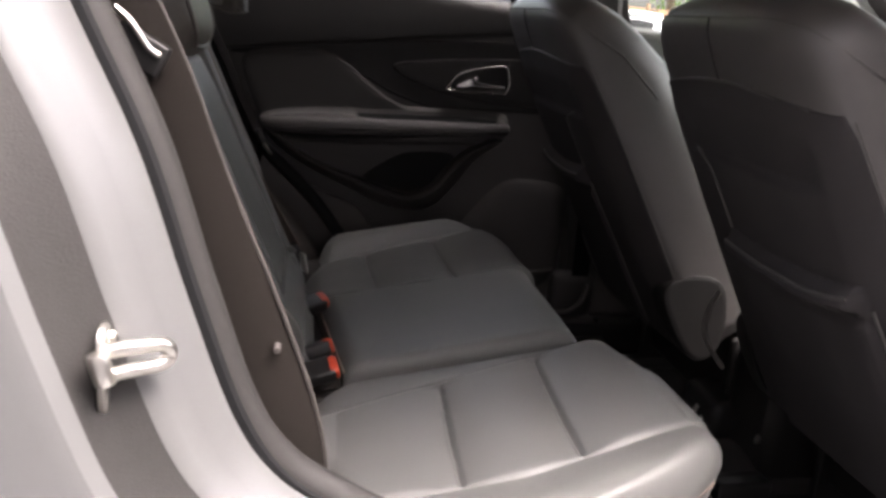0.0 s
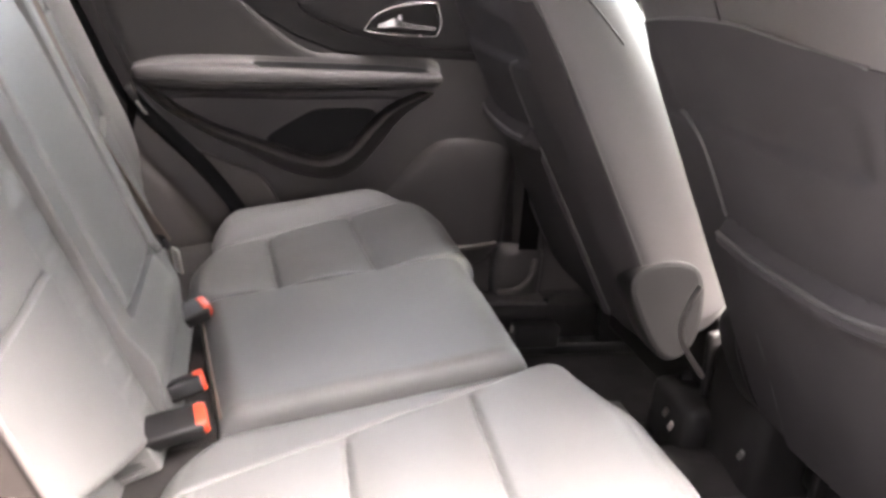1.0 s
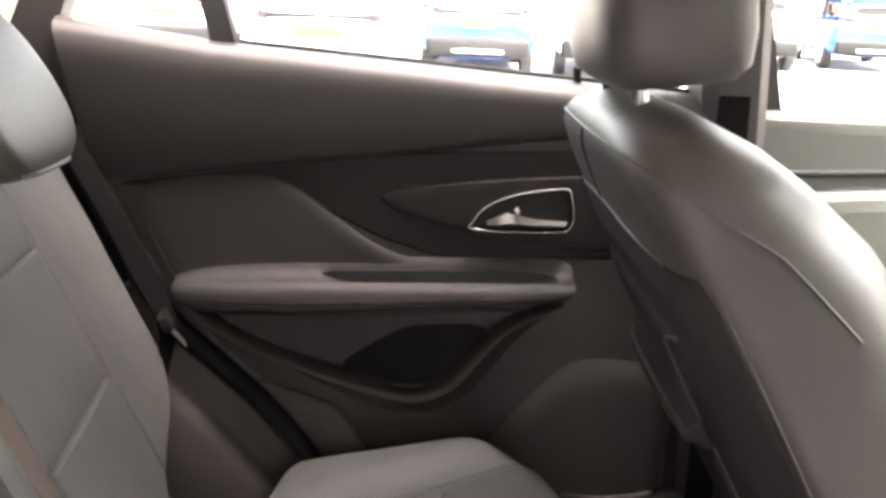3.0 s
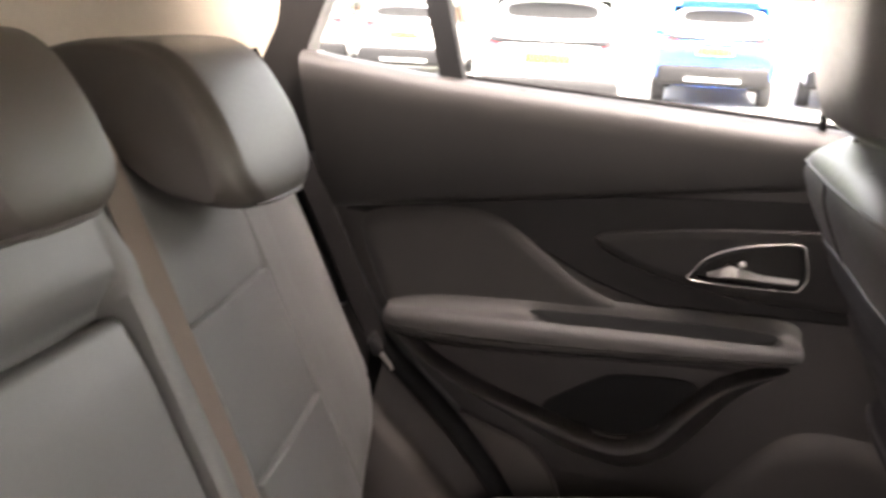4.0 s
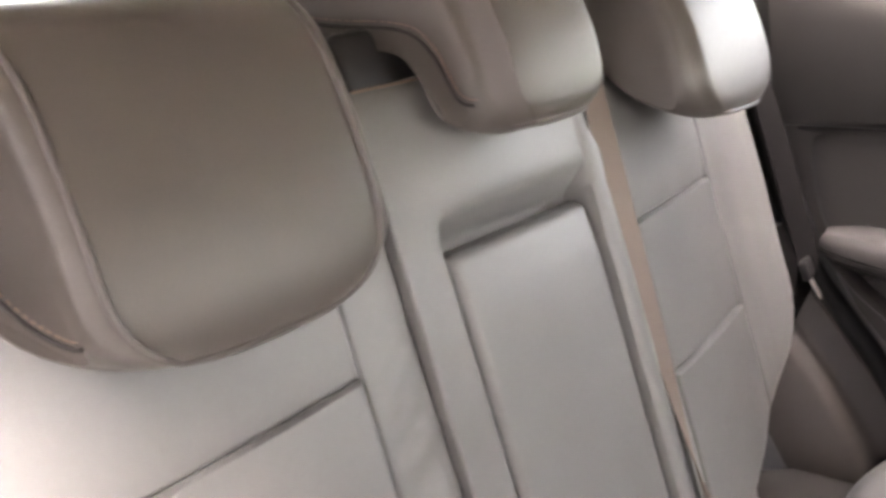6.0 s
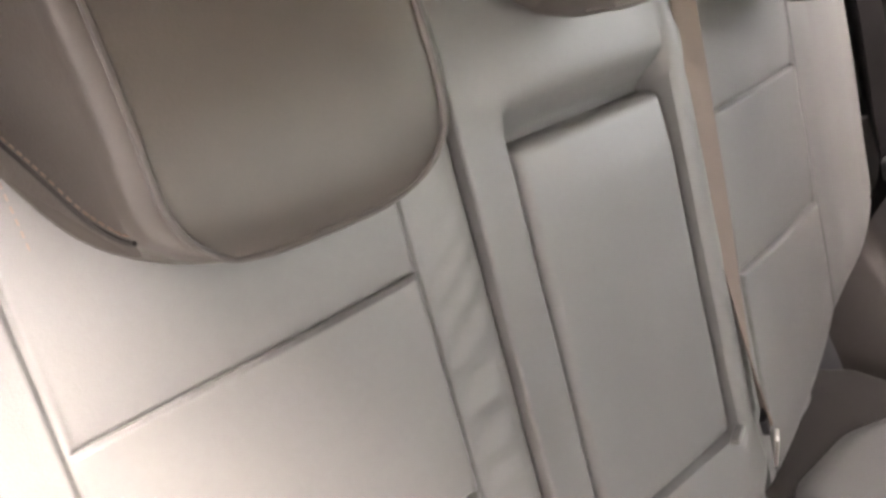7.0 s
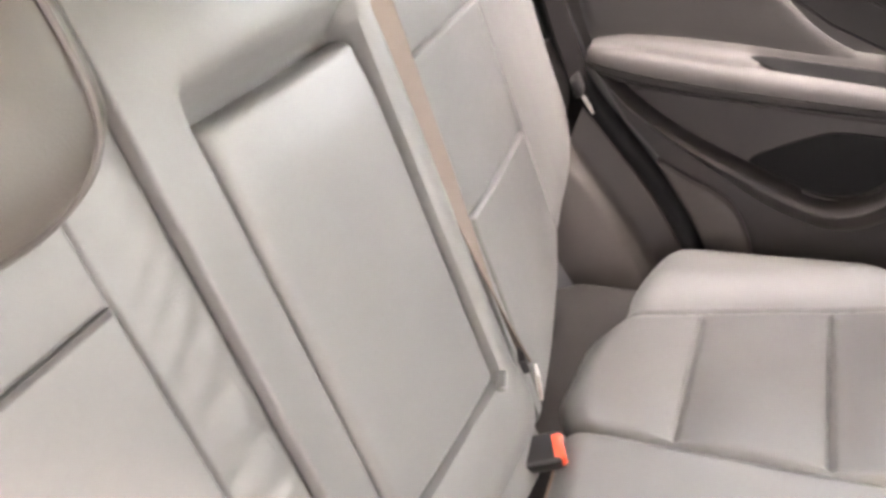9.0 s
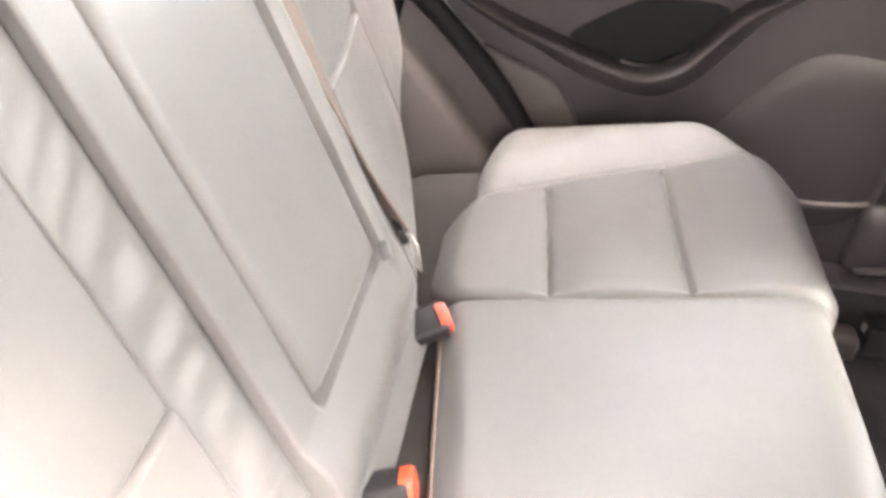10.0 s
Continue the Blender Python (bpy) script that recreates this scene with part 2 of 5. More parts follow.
def slab(name, outline, lay, profile, material, parent=None, label="", n=6, smooth_line=True):
    """A padded panel: the closed outline (a, b), drawn in by each (inset, height) of profile; lay(a, b, h) sets it into the world."""
    pts = [Vector(p) for p in outline]
    for _ in range(3 if smooth_line else 0):
        pts = [q for i in range(len(pts)) for q in (pts[i] * 0.75 + pts[(i + 1) % len(pts)] * 0.25, pts[i] * 0.25 + pts[(i + 1) % len(pts)] * 0.75)]
    m = len(pts)
    area = sum(pts[i].x * pts[(i + 1) % m].y - pts[(i + 1) % m].x * pts[i].y for i in range(m))
    if area < 0:
        pts.reverse()
    norms = []
    for i in range(m):
        t = pts[(i + 1) % m] - pts[i - 1]
        norms.append(Vector((-t.y, t.x)).normalized())
    room = []
    for i in range(m):
        p, q, best = pts[i], norms[i], 9.0
        for j in range(m):
            a, b = pts[j], pts[(j + 1) % m]
            if j in (i, (i - 1) % m):
                continue
            e = b - a
            den = q.x * e.y - q.y * e.x
            if abs(den) > 1e-9:
                u = ((a.x - p.x) * e.y - (a.y - p.y) * e.x) / den
                v = ((a.x - p.x) * q.y - (a.y - p.y) * q.x) / den
                if u > 1e-6 and -0.01 <= v <= 1.01:
                    best = min(best, u)
        room.append(0.42 * best)
    for i in range(m):
        t0, t1 = pts[i] - pts[i - 1], pts[(i + 1) % m] - pts[i]
        bend = math.atan2(t0.x * t1.y - t0.y * t1.x, t0.dot(t1))
        if bend > 1e-4:
            room[i] = min(room[i], 0.75 * (t0.length + t1.length) / 2 / bend)
    for _ in range(2):
        for i in list(range(m)) + list(range(m - 1, -1, -1)):
            for k in (i - 1, (i + 1) % m):
                room[i] = min(room[i], room[k] + 0.5 * (pts[i] - pts[k]).length)
    verts, faces = [], []
    for inset, h in profile:
        verts += [lay(*(p + q * min(inset, r)), h) for p, q, r in zip(pts, norms, room)]
    for k in range(len(profile) - 1):
        for i in range(m):
            j = (i + 1) % m
            faces.append((k * m + i, k * m + j, (k + 1) * m + j, (k + 1) * m + i))
    o, last = len(verts), (len(profile) - 1) * m
    verts += verts[:m] + verts[last:last + m]
    faces += [tuple(o + i for i in range(m)), tuple(o + m + i for i in range(m))]
    return finish(name, verts, faces, material, parent, label)


def loft(name, rings, material, parent=None, label="", cap=True):
    m = len(rings[0])
    verts = [v for r in rings for v in r]
    faces = [(k * m + i, k * m + (i + 1) % m, (k + 1) * m + (i + 1) % m, (k + 1) * m + i) for k in range(len(rings) - 1) for i in range(m)]
    if cap:
        faces += [tuple(range(m)), tuple((len(rings) - 1) * m + i for i in range(m))]
    return finish(name, verts, faces, material, parent, label)


def ribbon(name, ctrl, across, width, thick, material, parent=None, label="", n=10):
    """A strap along the control points; across: the direction of its width at each of them."""
    pts = curve_points(ctrl, n)
    acr = curve_points(across, n)
    m = len(pts)
    rings = []
    for i, p in enumerate(pts):
        t = (pts[min(i + 1, m - 1)] - pts[max(i - 1, 0)]).normalized()
        w = acr[i].normalized()
        d = t.cross(w).normalized()
        rings.append([p + w * a * width / 2 + d * b * thick / 2 for a, b in ((-1, -0.4), (-0.97, -1), (0.97, -1), (1, -0.4), (1, 0.4), (0.97, 1), (-0.97, 1), (-1, 0.4))])
    return loft(name, rings, material, parent, label)


def sweep(name, line, profile, material, parent=None, label="", n=8):
    """A strip: the profile points (y, dx, dz) carried along a line of (x, z)."""
    pts = curve_points([(x, 0, z) for x, z in line], n)
    verts, faces, m = [], [], len(profile)
    for p in pts:
        verts += [Vector((p.x + dx, y, p.z + dz)) for y, dx, dz in profile]
    for i in range(len(pts) - 1):
        for k in range(m - 1):
            faces.append((i * m + k, i * m + k + 1, (i + 1) * m + k + 1, (i + 1) * m + k))
    return finish(name, verts, faces, material, parent, label)


def steps(a, b, d):
    n = max(2, int(abs(b - a) / d) + 1)
    return [a + (b - a) * i / (n - 1) for i in range(n)]


def roll_edge(d, r):
    return 0.0 if d >= r else r - math.sqrt(max(0.0, r * r - (r - max(d, 0)) ** 2))


def groove(d, w, depth):
    return depth * math.exp(-(d / w) ** 2)


def ease(t):
    t = min(1.0, max(0.0, t))
    return t * t * (3 - 2 * t)


# ---- the car's shell ----
TILT = -0.010   # the car park rises gently away from the open door
ground = finish("ground", [(x, y, -TILT * y) for x in (-400, 400) for y in (-400, 400)], [(0, 1, 3, 2)], ASPHALT, smooth=False)
tagged(ground, "grey asphalt of a car park", "car park", kind="structure")

# unseen wall, added to hold back light from the open doorway
wall_near = rbox("wall_near", (0.0, -2.85, 1.9), (12.0, 0.25, 3.8), 0.02, WALL_GREY)
tagged(wall_near, "unseen grey wall added to cut the doorway's light", "wall", kind="structure")

floor = rbox("floor", (0.75, -0.03, 0.29), (2.6, 1.36, 0.06), 0.01, CARPET)
tagged(floor, "black carpeted floor of the car", "floor", kind="structure")
ceiling = sheet("ceiling", lambda u, v: Vector((u, v, 1.585 - 0.05 * (v / 0.6) ** 2 - 0.035 * ((u - 0.5) / 1.3) ** 2)),
                lambda u, v: Vector((u, v, 1.64 - 0.05 * (v / 0.6) ** 2 - 0.035 * ((u - 0.5) / 1.3) ** 2)), steps(-1.0, 1.36, 0.1), steps(-0.64, 0.62, 0.1), HEADLINER)
tagged(ceiling, "beige fabric headliner of the car roof", "headliner", kind="structure")

# far side: body wall with two window openings, behind the door trims
def outline_frame(name, outer, inner, y0, y1, material, parent=None, label=""):
    """A flat frame in a plane of constant y: outer and inner loops with the same count of points."""
    m = len(outer)
    verts = [Vector((x, y, z)) for y in (y0, y1) for loop in (outer, inner) for x, z in loop]
    faces = []
    for i in range(m):
        j = (i + 1) % m
        faces += [(i, j, m + j, m + i), (2 * m + i, 2 * m + j, 3 * m + j, 3 * m + i), (i, j, 2 * m + j, 2 * m + i), (m + i, m + j, 3 * m + j, 3 * m + i)]
    return finish(name, verts, faces, material, parent, label, smooth=False)


wall_left = thing("wall_left", (0.3, 0.8, 0.3), "body side of the car with dark window frames", "body side", kind="structure")
finish("lower_skin", [(x, y, z) for x in (-1.0, 2.0) for y, z in ((0.80, 0.2), (0.84, 0.7), (0.80, 1.22), (0.76, 1.22), (0.78, 0.2))],
       [(0, 5, 6, 1), (1, 6, 7, 2), (2, 7, 8, 3), (3, 8, 9, 4), (0, 1, 2, 3, 4), (5, 9, 8, 7, 6)], PAINT_WHITE, wall_left)
outline_frame("rear_window_frame", [(-0.30, 1.17), (0.86, 1.17), (0.78, 1.60), (-0.30, 1.60)], [(-0.175, 1.318), (0.80, 1.215), (0.72, 1.54), (-0.09, 1.52)], 0.725, 0.775, DOOR_DARK, wall_left)
outline_frame("front_window_frame", [(0.865, 1.15), (2.0, 1.15), (1.6, 1.60), (0.785, 1.60)], [(0.93, 1.225), (1.75, 1.205), (1.40, 1.54), (0.85, 1.54)], 0.725, 0.775, DOOR_DARK, wall_left)

window_1 = thing("window_1", (0.3, 0.75, 1.26), "clear side glass of the rear door with a dark upright bar", "car window", kind="structure")
g = finish("pane", [(0.075, 0.748, 1.28), (0.83, 0.748, 1.22), (0.74, 0.735, 1.56), (0.03, 0.735, 1.56), (0.075, 0.752, 1.28), (0.83, 0.752, 1.22), (0.74, 0.739, 1.56), (0.03, 0.739, 1.56)],
           [(0, 1, 2, 3), (7, 6, 5, 4), (0, 1, 5, 4), (1, 2, 6, 5), (2, 3, 7, 6), (3, 0, 4, 7)], TINTED, window_1, smooth=False)
g.visible_shadow = False
g = finish("quarter_pane", [(-0.21, 0.748, 1.30), (0.065, 0.748, 1.27), (0.02, 0.735, 1.56), (-0.16, 0.735, 1.56), (-0.21, 0.752, 1.30), (0.065, 0.752, 1.27), (0.02, 0.739, 1.56), (-0.16, 0.739, 1.56)],
           [(0, 1, 2, 3), (7, 6, 5, 4), (0, 1, 5, 4), (1, 2, 6, 5), (2, 3, 7, 6), (3, 0, 4, 7)], TINTED, window_1, smooth=False)
g.visible_shadow = False
loft("division_bar", [[Vector((x + a, 0.742 + b, z)) for a, b in ((-0.018, -0.018), (0.018, -0.018), (0.022, 0), (0.018, 0.016), (-0.018, 0.016), (-0.022, 0))] for x, z in ((0.082, 1.25), (0.045, 1.40), (0.005, 1.56))], RUBBER_SHADE, window_1)
window_2 = thing("window_2", (1.3, 0.75, 1.2), "clear side glass of the front door", "car window", kind="structure")
g = rbox("pane", (1.32, 0.75, 1.38), (1.0, 0.004, 0.42), 0, GLASS, window_2)
g.visible_shadow = False

# far C-pillar trim and rear end
pillar_c = sheet("pillar_trim", lambda u, v: Vector((-0.24 - 0.7 * u + 0.05 * v * (1 - u), 0.70 + 0.05 * max(0.0, 1 - 5 * u) - 0.06 * v - 0.03 * math.sin(u * math.pi), 1.22 + 0.36 * v)),
                 lambda u, v: Vector((-0.24 - 0.7 * u + 0.05 * v * (1 - u), 0.73 + 0.05 * max(0.0, 1 - 5 * u) - 0.06 * v, 1.22 + 0.36 * v)), steps(0, 1, 0.08), steps(0, 1, 0.08), HEADLINER)
tagged(pillar_c, "beige fabric-covered rear pillar trim", "pillar trim", kind="structure")
tailgate = thing("tailgate", (-1.0, 0, 0.6), "tailgate with a wide rear window and pale trim", "tailgate", kind="structure")
rbox("lower_panel", (-1.0, -0.03, 0.78), (0.05, 1.5, 0.9), 0.02, DOOR_HARD, tailgate)
outl = [[(-0.78, 1.23), (0.72, 1.23), (0.62, 1.62), (-0.68, 1.62)], [(-0.62, 1.265), (0.56, 1.265), (0.50, 1.57), (-0.56, 1.57)]]
finish("window_surround", [Vector((x - 0.35 * (z - 1.23) * -1, y, z)) for x in (-1.03, -0.98) for loop in outl for y, z in loop],
       [f for i in range(4) for j in [(i + 1) % 4] for f in ((i, j, 4 + j, 4 + i), (8 + i, 8 + j, 12 + j, 12 + i), (i, j, 8 + j, 8 + i), (4 + i, 4 + j, 12 + j, 12 + i))], HEADLINER, tailgate, smooth=False)
g = finish("rear_glass", [Vector((x + 0.35 * (z - 1.23), y, z)) for x in (-1.008, -1.003) for y, z in ((-0.65, 1.24), (0.59, 1.24), (0.53, 1.59), (-0.59, 1.59))],
           [(0, 1, 2, 3), (7, 6, 5, 4), (0, 1, 5, 4), (1, 2, 6, 5), (2, 3, 7, 6), (3, 0, 4, 7)], TINTED, tailgate, smooth=False)
g.visible_shadow = False
tube("wiper", [(-0.98, -0.25, 1.29), (-0.95, 0.0, 1.33), (-0.93, 0.2, 1.36)], 0.007, RUBBER_SHADE, tailgate)
parcel_shelf = tagged(rbox("parcel_shelf", (-0.62, -0.03, 1.20), (0.72, 1.26, 0.025), 0.008, DOOR_DARK), "black carpeted parcel shelf behind the seats", "parcel shelf")
tagged(rbox("load_floor", (-0.62, -0.03, 0.55), (0.78, 1.36, 0.04), 0.01, CARPET), "carpeted boot floor", "boot floor", kind="structure")

# front end of the cabin
dash = loft("dashboard", [[Vector((x, y, z)) for x, z in ((1.52, 0.75), (1.47, 0.98), (1.55, 1.10), (1.85, 1.14), (2.05, 1.12), (2.05, 0.5), (1.6, 0.5))] for y in (-0.72, 0.70)], DOOR_HARD)
tagged(dash, "dark grained plastic dashboard below the windscreen", "dashboard")
g = finish("windscreen", [(1.95, -0.70, 1.12), (1.95, 0.68, 1.12), (1.35, 0.58, 1.56), (1.35, -0.60, 1.56), (1.955, -0.70, 1.12), (1.955, 0.68, 1.12), (1.355, 0.58, 1.56), (1.355, -0.60, 1.56)],
           [(0, 1, 2, 3), (7, 6, 5, 4), (0, 1, 5, 4), (1, 2, 6, 5), (2, 3, 7, 6), (3, 0, 4, 7)], GLASS, smooth=False)
g.visible_shadow = False
tagged(g, "clear raked windscreen", "windscreen", kind="structure")
for y in (-0.71, 0.69):
    tagged(tube("pillar_trim", [(2.0, y, 1.12), (1.68, y - 0.02 * (y > 0) + 0.02 * (y < 0), 1.36), (1.3, y - 0.07 * (y > 0) + 0.07 * (y < 0), 1.56)], 0.04, PALE_TRIM), "pale grey windscreen pillar trim", "pillar trim", kind="structure")

# far front door and B-pillar
front_door = thing("door_2", (1.3, 0.72, 0.35), "pale grey front door trim with a dark armrest line", "car door", kind="structure")
door2 = lambda a, b, h: Vector((a, 0.725 - h, b))
slab("panel", [(0.90, 0.42), (0.89, 1.0), (0.885, 1.228), (1.4, 1.222), (1.85, 1.2), (1.85, 0.42)], door2, [(0, -0.01), (0, 0.0), (0.012, 0.022), (0.03, 0.028)], FRONT_DOOR, front_door, smooth_line=False)
slab("armrest", [(0.94, 1.0), (0.93, 1.09), (0.97, 1.112), (1.2, 1.12), (1.6, 1.12), (1.62, 0.95), (1.2, 0.93)], door2, [(0, 0.01), (0, 0.045), (0.012, 0.06), (0.03, 0.064)], FRONT_DOOR, front_door)
slab("lower_panel", [(0.905, 0.42), (0.90, 0.93), (1.3, 0.94), (1.84, 0.93), (1.84, 0.42)], door2, [(0, 0.02), (0, 0.034), (0.012, 0.045), (0.03, 0.048)], DOOR_HARD, front_door, "dark lower door trim", smooth_line=False)
tube("trim_line", [(0.93, 0.69, 1.135), (1.2, 0.69, 1.143), (1.7, 0.69, 1.14)], 0.006, DOOR_DARK, front_door)
pillar_b = thing("pillar_b", (0.85, 0.72, 0.35), "dark B-pillar trim with a hanging seat belt", "pillar", kind="structure")
loft("trim", [[Vector((x + a, 0.72 + b - (z - 1.1) * 0.1 * (z > 1.1), z)) for a, b in ((-0.055, 0.04), (-0.05, -0.015), (-0.03, -0.035), (0.03, -0.035), (0.05, -0.015), (0.055, 0.04))] for x, z in ((0.90, 0.35), (0.87, 0.8), (0.845, 1.2), (0.82, 1.4), (0.80, 1.6))], DOOR_HARD, pillar_b)
ribbon("belt", [(0.82, 0.665, 1.5), (0.835, 0.672, 1.2), (0.86, 0.675, 0.8), (0.87, 0.675, 0.45)], [(1, 0, 0)] * 4, 0.048, 0.003, BELT_BLACK_SHADE, pillar_b)

# ---- rear seats: a leaning frame for the backrests (y across, s up the slope, n out of it) ----
B_FOOT, B_UP, B_OUT = Vector((0.065, 0, 0.755)), Vector((-0.4015, 0, 0.916)), Vector((0.916, 0, 0.4015))


def on_back(y, s, n):
    return B_FOOT + B_UP * s + B_OUT * n + Vector((0, y, 0))


def side_relief(a, s, inner, panel, outer, top, seams):
    """Relief of an outboard backrest, a metres from the car's middle."""
    h = -0.010 - 0.14 * max(0.0, min(a, panel + 0.05) - inner) + 0.016 * ease((a - panel + 0.01) / 0.12)
    h -= groove(a - panel, 0.0026, 0.0042) + groove(a - inner, 0.0028, 0.0055)
    if inner < a < panel:
        fade = ease((a - inner) / 0.007) * ease((panel - a) / 0.010)
        for foot, lean in seams:
            seam = foot + lean * (a - inner)
            h -= groove(s - seam, 0.0020, 0.0025) * fade
            if s < seam:
                h += 0.0024 * math.exp(-(seam - s) / 0.040) * ease((seam - s) / 0.004) * fade
            else:
                h -= 0.0058 * math.exp(-(s - seam) / 0.030) * fade
        h += 0.004 * math.sin(math.pi * (a - inner) / (panel - inner))
    h -= roll_edge(outer - a, 0.05) + roll_edge(top - s, 0.035)
    return h + 0.0012 * noise.noise(Vector((a * 14, s * 14, 1.7)))


def outer_edge(s, wide):
    return wide - 0.24 * max(0.0, (0.145 - s) / 0.20) ** 2


# inner seam, panel seam, lean of the cross seams and their heights, for the far (1) and near (-1) backrest
SEAMS = {1: (0.205, 0.465, 0.02, (0.343, 0.152)), -1: (0.228, 0.512, -0.078, (0.325, 0.120))}


def far_relief(y, s):
    top = 0.565
    if y > 0.185:
        return side_relief(y, s, 0.205, 0.465, outer_edge(s, 0.643), top, ((0.343, 0.02), (0.152, 0.02)))
    h = 0.002 - roll_edge(top - s, 0.03) - roll_edge(y + 0.163, 0.004)
    h += 0.012 * ease((s - 0.40) / 0.05) * math.cos(min(1.0, abs(y - 0.01) / 0.17) * math.pi / 2)
    inside = ease((y + 0.112) / 0.006) * ease((0.121 - y) / 0.007) * ease((0.436 - s) / 0.040) * ease((s + 0.010) / 0.014)
    h -= 0.034 * inside
    d = abs(y - 0.1365) / 0.0165
    if d < 1:
        h += 0.010 * math.sqrt(1 - d * d) * ease((s + 0.05) / 0.05) * ease((0.53 - s) / 0.12)
    h -= 0.020 * ease((y - 0.152) / 0.008) * ease((0.52 - s) / 0.05)
    if s < -0.005:
        h += 0.012 * math.sin(min(1.0, (-0.005 - s) / 0.10) * math.pi)
    return h + 0.001 * noise.noise(Vector((y * 14, s * 14, 4.1)))


def near_relief(y, s):
    a, top = -y, 0.565
    h = side_relief(a, s, 0.228, 0.512, outer_edge(s, 0.65), top, ((0.325, -0.078), (0.120, -0.078))) if a > 0.228 else -0.0150 + 0.006 * ease((0.222 - a) / 0.045) - roll_edge(top - s, 0.035) - groove(a - 0.228, 0.0028, 0.003)
    if a < 0.235:
        fold = math.sin(s * 140 + a * 110 + 11 * noise.noise(Vector((a * 6, s * 6, 0)))) + 0.25 * math.sin(s * 310 - a * 60 + 6 * noise.noise(Vector((a * 8, s * 9, 5))))
        h += 0.0030 * fold * (0.5 + 0.5 * noise.noise(Vector((3.3, s * 14, 0)))) * ease((0.40 - s) / 0.1) * math.sin(math.pi * min(1.0, max(0.0, (a - 0.164) / 0.062)))
        h -= roll_edge(a - 0.1650, 0.005)
    return h


def backrest(name, relief, y_in, wide, sign, parent):
    inner, panel, lean, seams = SEAMS[sign]
    ss = sorted(set(steps(-0.15, 0.565, 0.005) + [m + d * 0.0007 for m in seams for d in range(-14, 12)]))
    ys = sorted(set(steps(y_in * sign, wide, 0.004) + [m + d * 0.0013 for m in (inner, panel, y_in * sign + 0.012) for d in range(-9, 10)]))

    def at(a, s, n):
        """The grid follows the leaning seams, and its outer border draws in towards the foot."""
        lie = lean * (min(max(a, inner), panel) - inner) * ease((s + 0.15) / 0.08) * ease((0.565 - s) / 0.08)
        edge = outer_edge(s, wide)
        if a > panel - 0.02:
            a = min(a, panel - 0.02 + (a - panel + 0.02) * (edge - panel + 0.02) / (wide - panel + 0.02))
        y = a * sign
        return on_back(y, s + lie, relief(y, s + lie) if n is None else n)

    return sheet(name, lambda a, s: at(a, s, None), lambda a, s: at(a, s, -0.10), ys, ss, LEATHER, parent)


# side outlines of the rear headrests: out of the backrest's plane, and up from the lower edge
HEAD_SIDES = {
    "wide": ((0.062, 0.0), (0.084, 0.03), (0.088, 0.12), (0.066, 0.215), (0.0, 0.26), (-0.07, 0.258), (-0.125, 0.232), (-0.118, 0.188), (-0.062, 0.122), (-0.012, 0.066), (0.036, 0.010)),
    "slim": ((0.068, 0.004), (0.086, 0.03), (0.088, 0.12), (0.066, 0.205), (0.0, 0.250), (-0.07, 0.262), (-0.125, 0.250), (-0.120, 0.212), (-0.06, 0.172), (0.010, 0.132), (0.034, 0.088), (0.042, 0.045), (0.050, 0.012)),
    "deep": ((0.072, 0.002), (0.089, 0.03), (0.090, 0.12), (0.066, 0.205), (0.0, 0.252), (-0.07, 0.262), (-0.122, 0.250), (-0.115, 0.224), (-0.060, 0.208), (-0.032, 0.178), (-0.016, 0.122), (0.010, 0.066), (0.044, 0.026)),
}


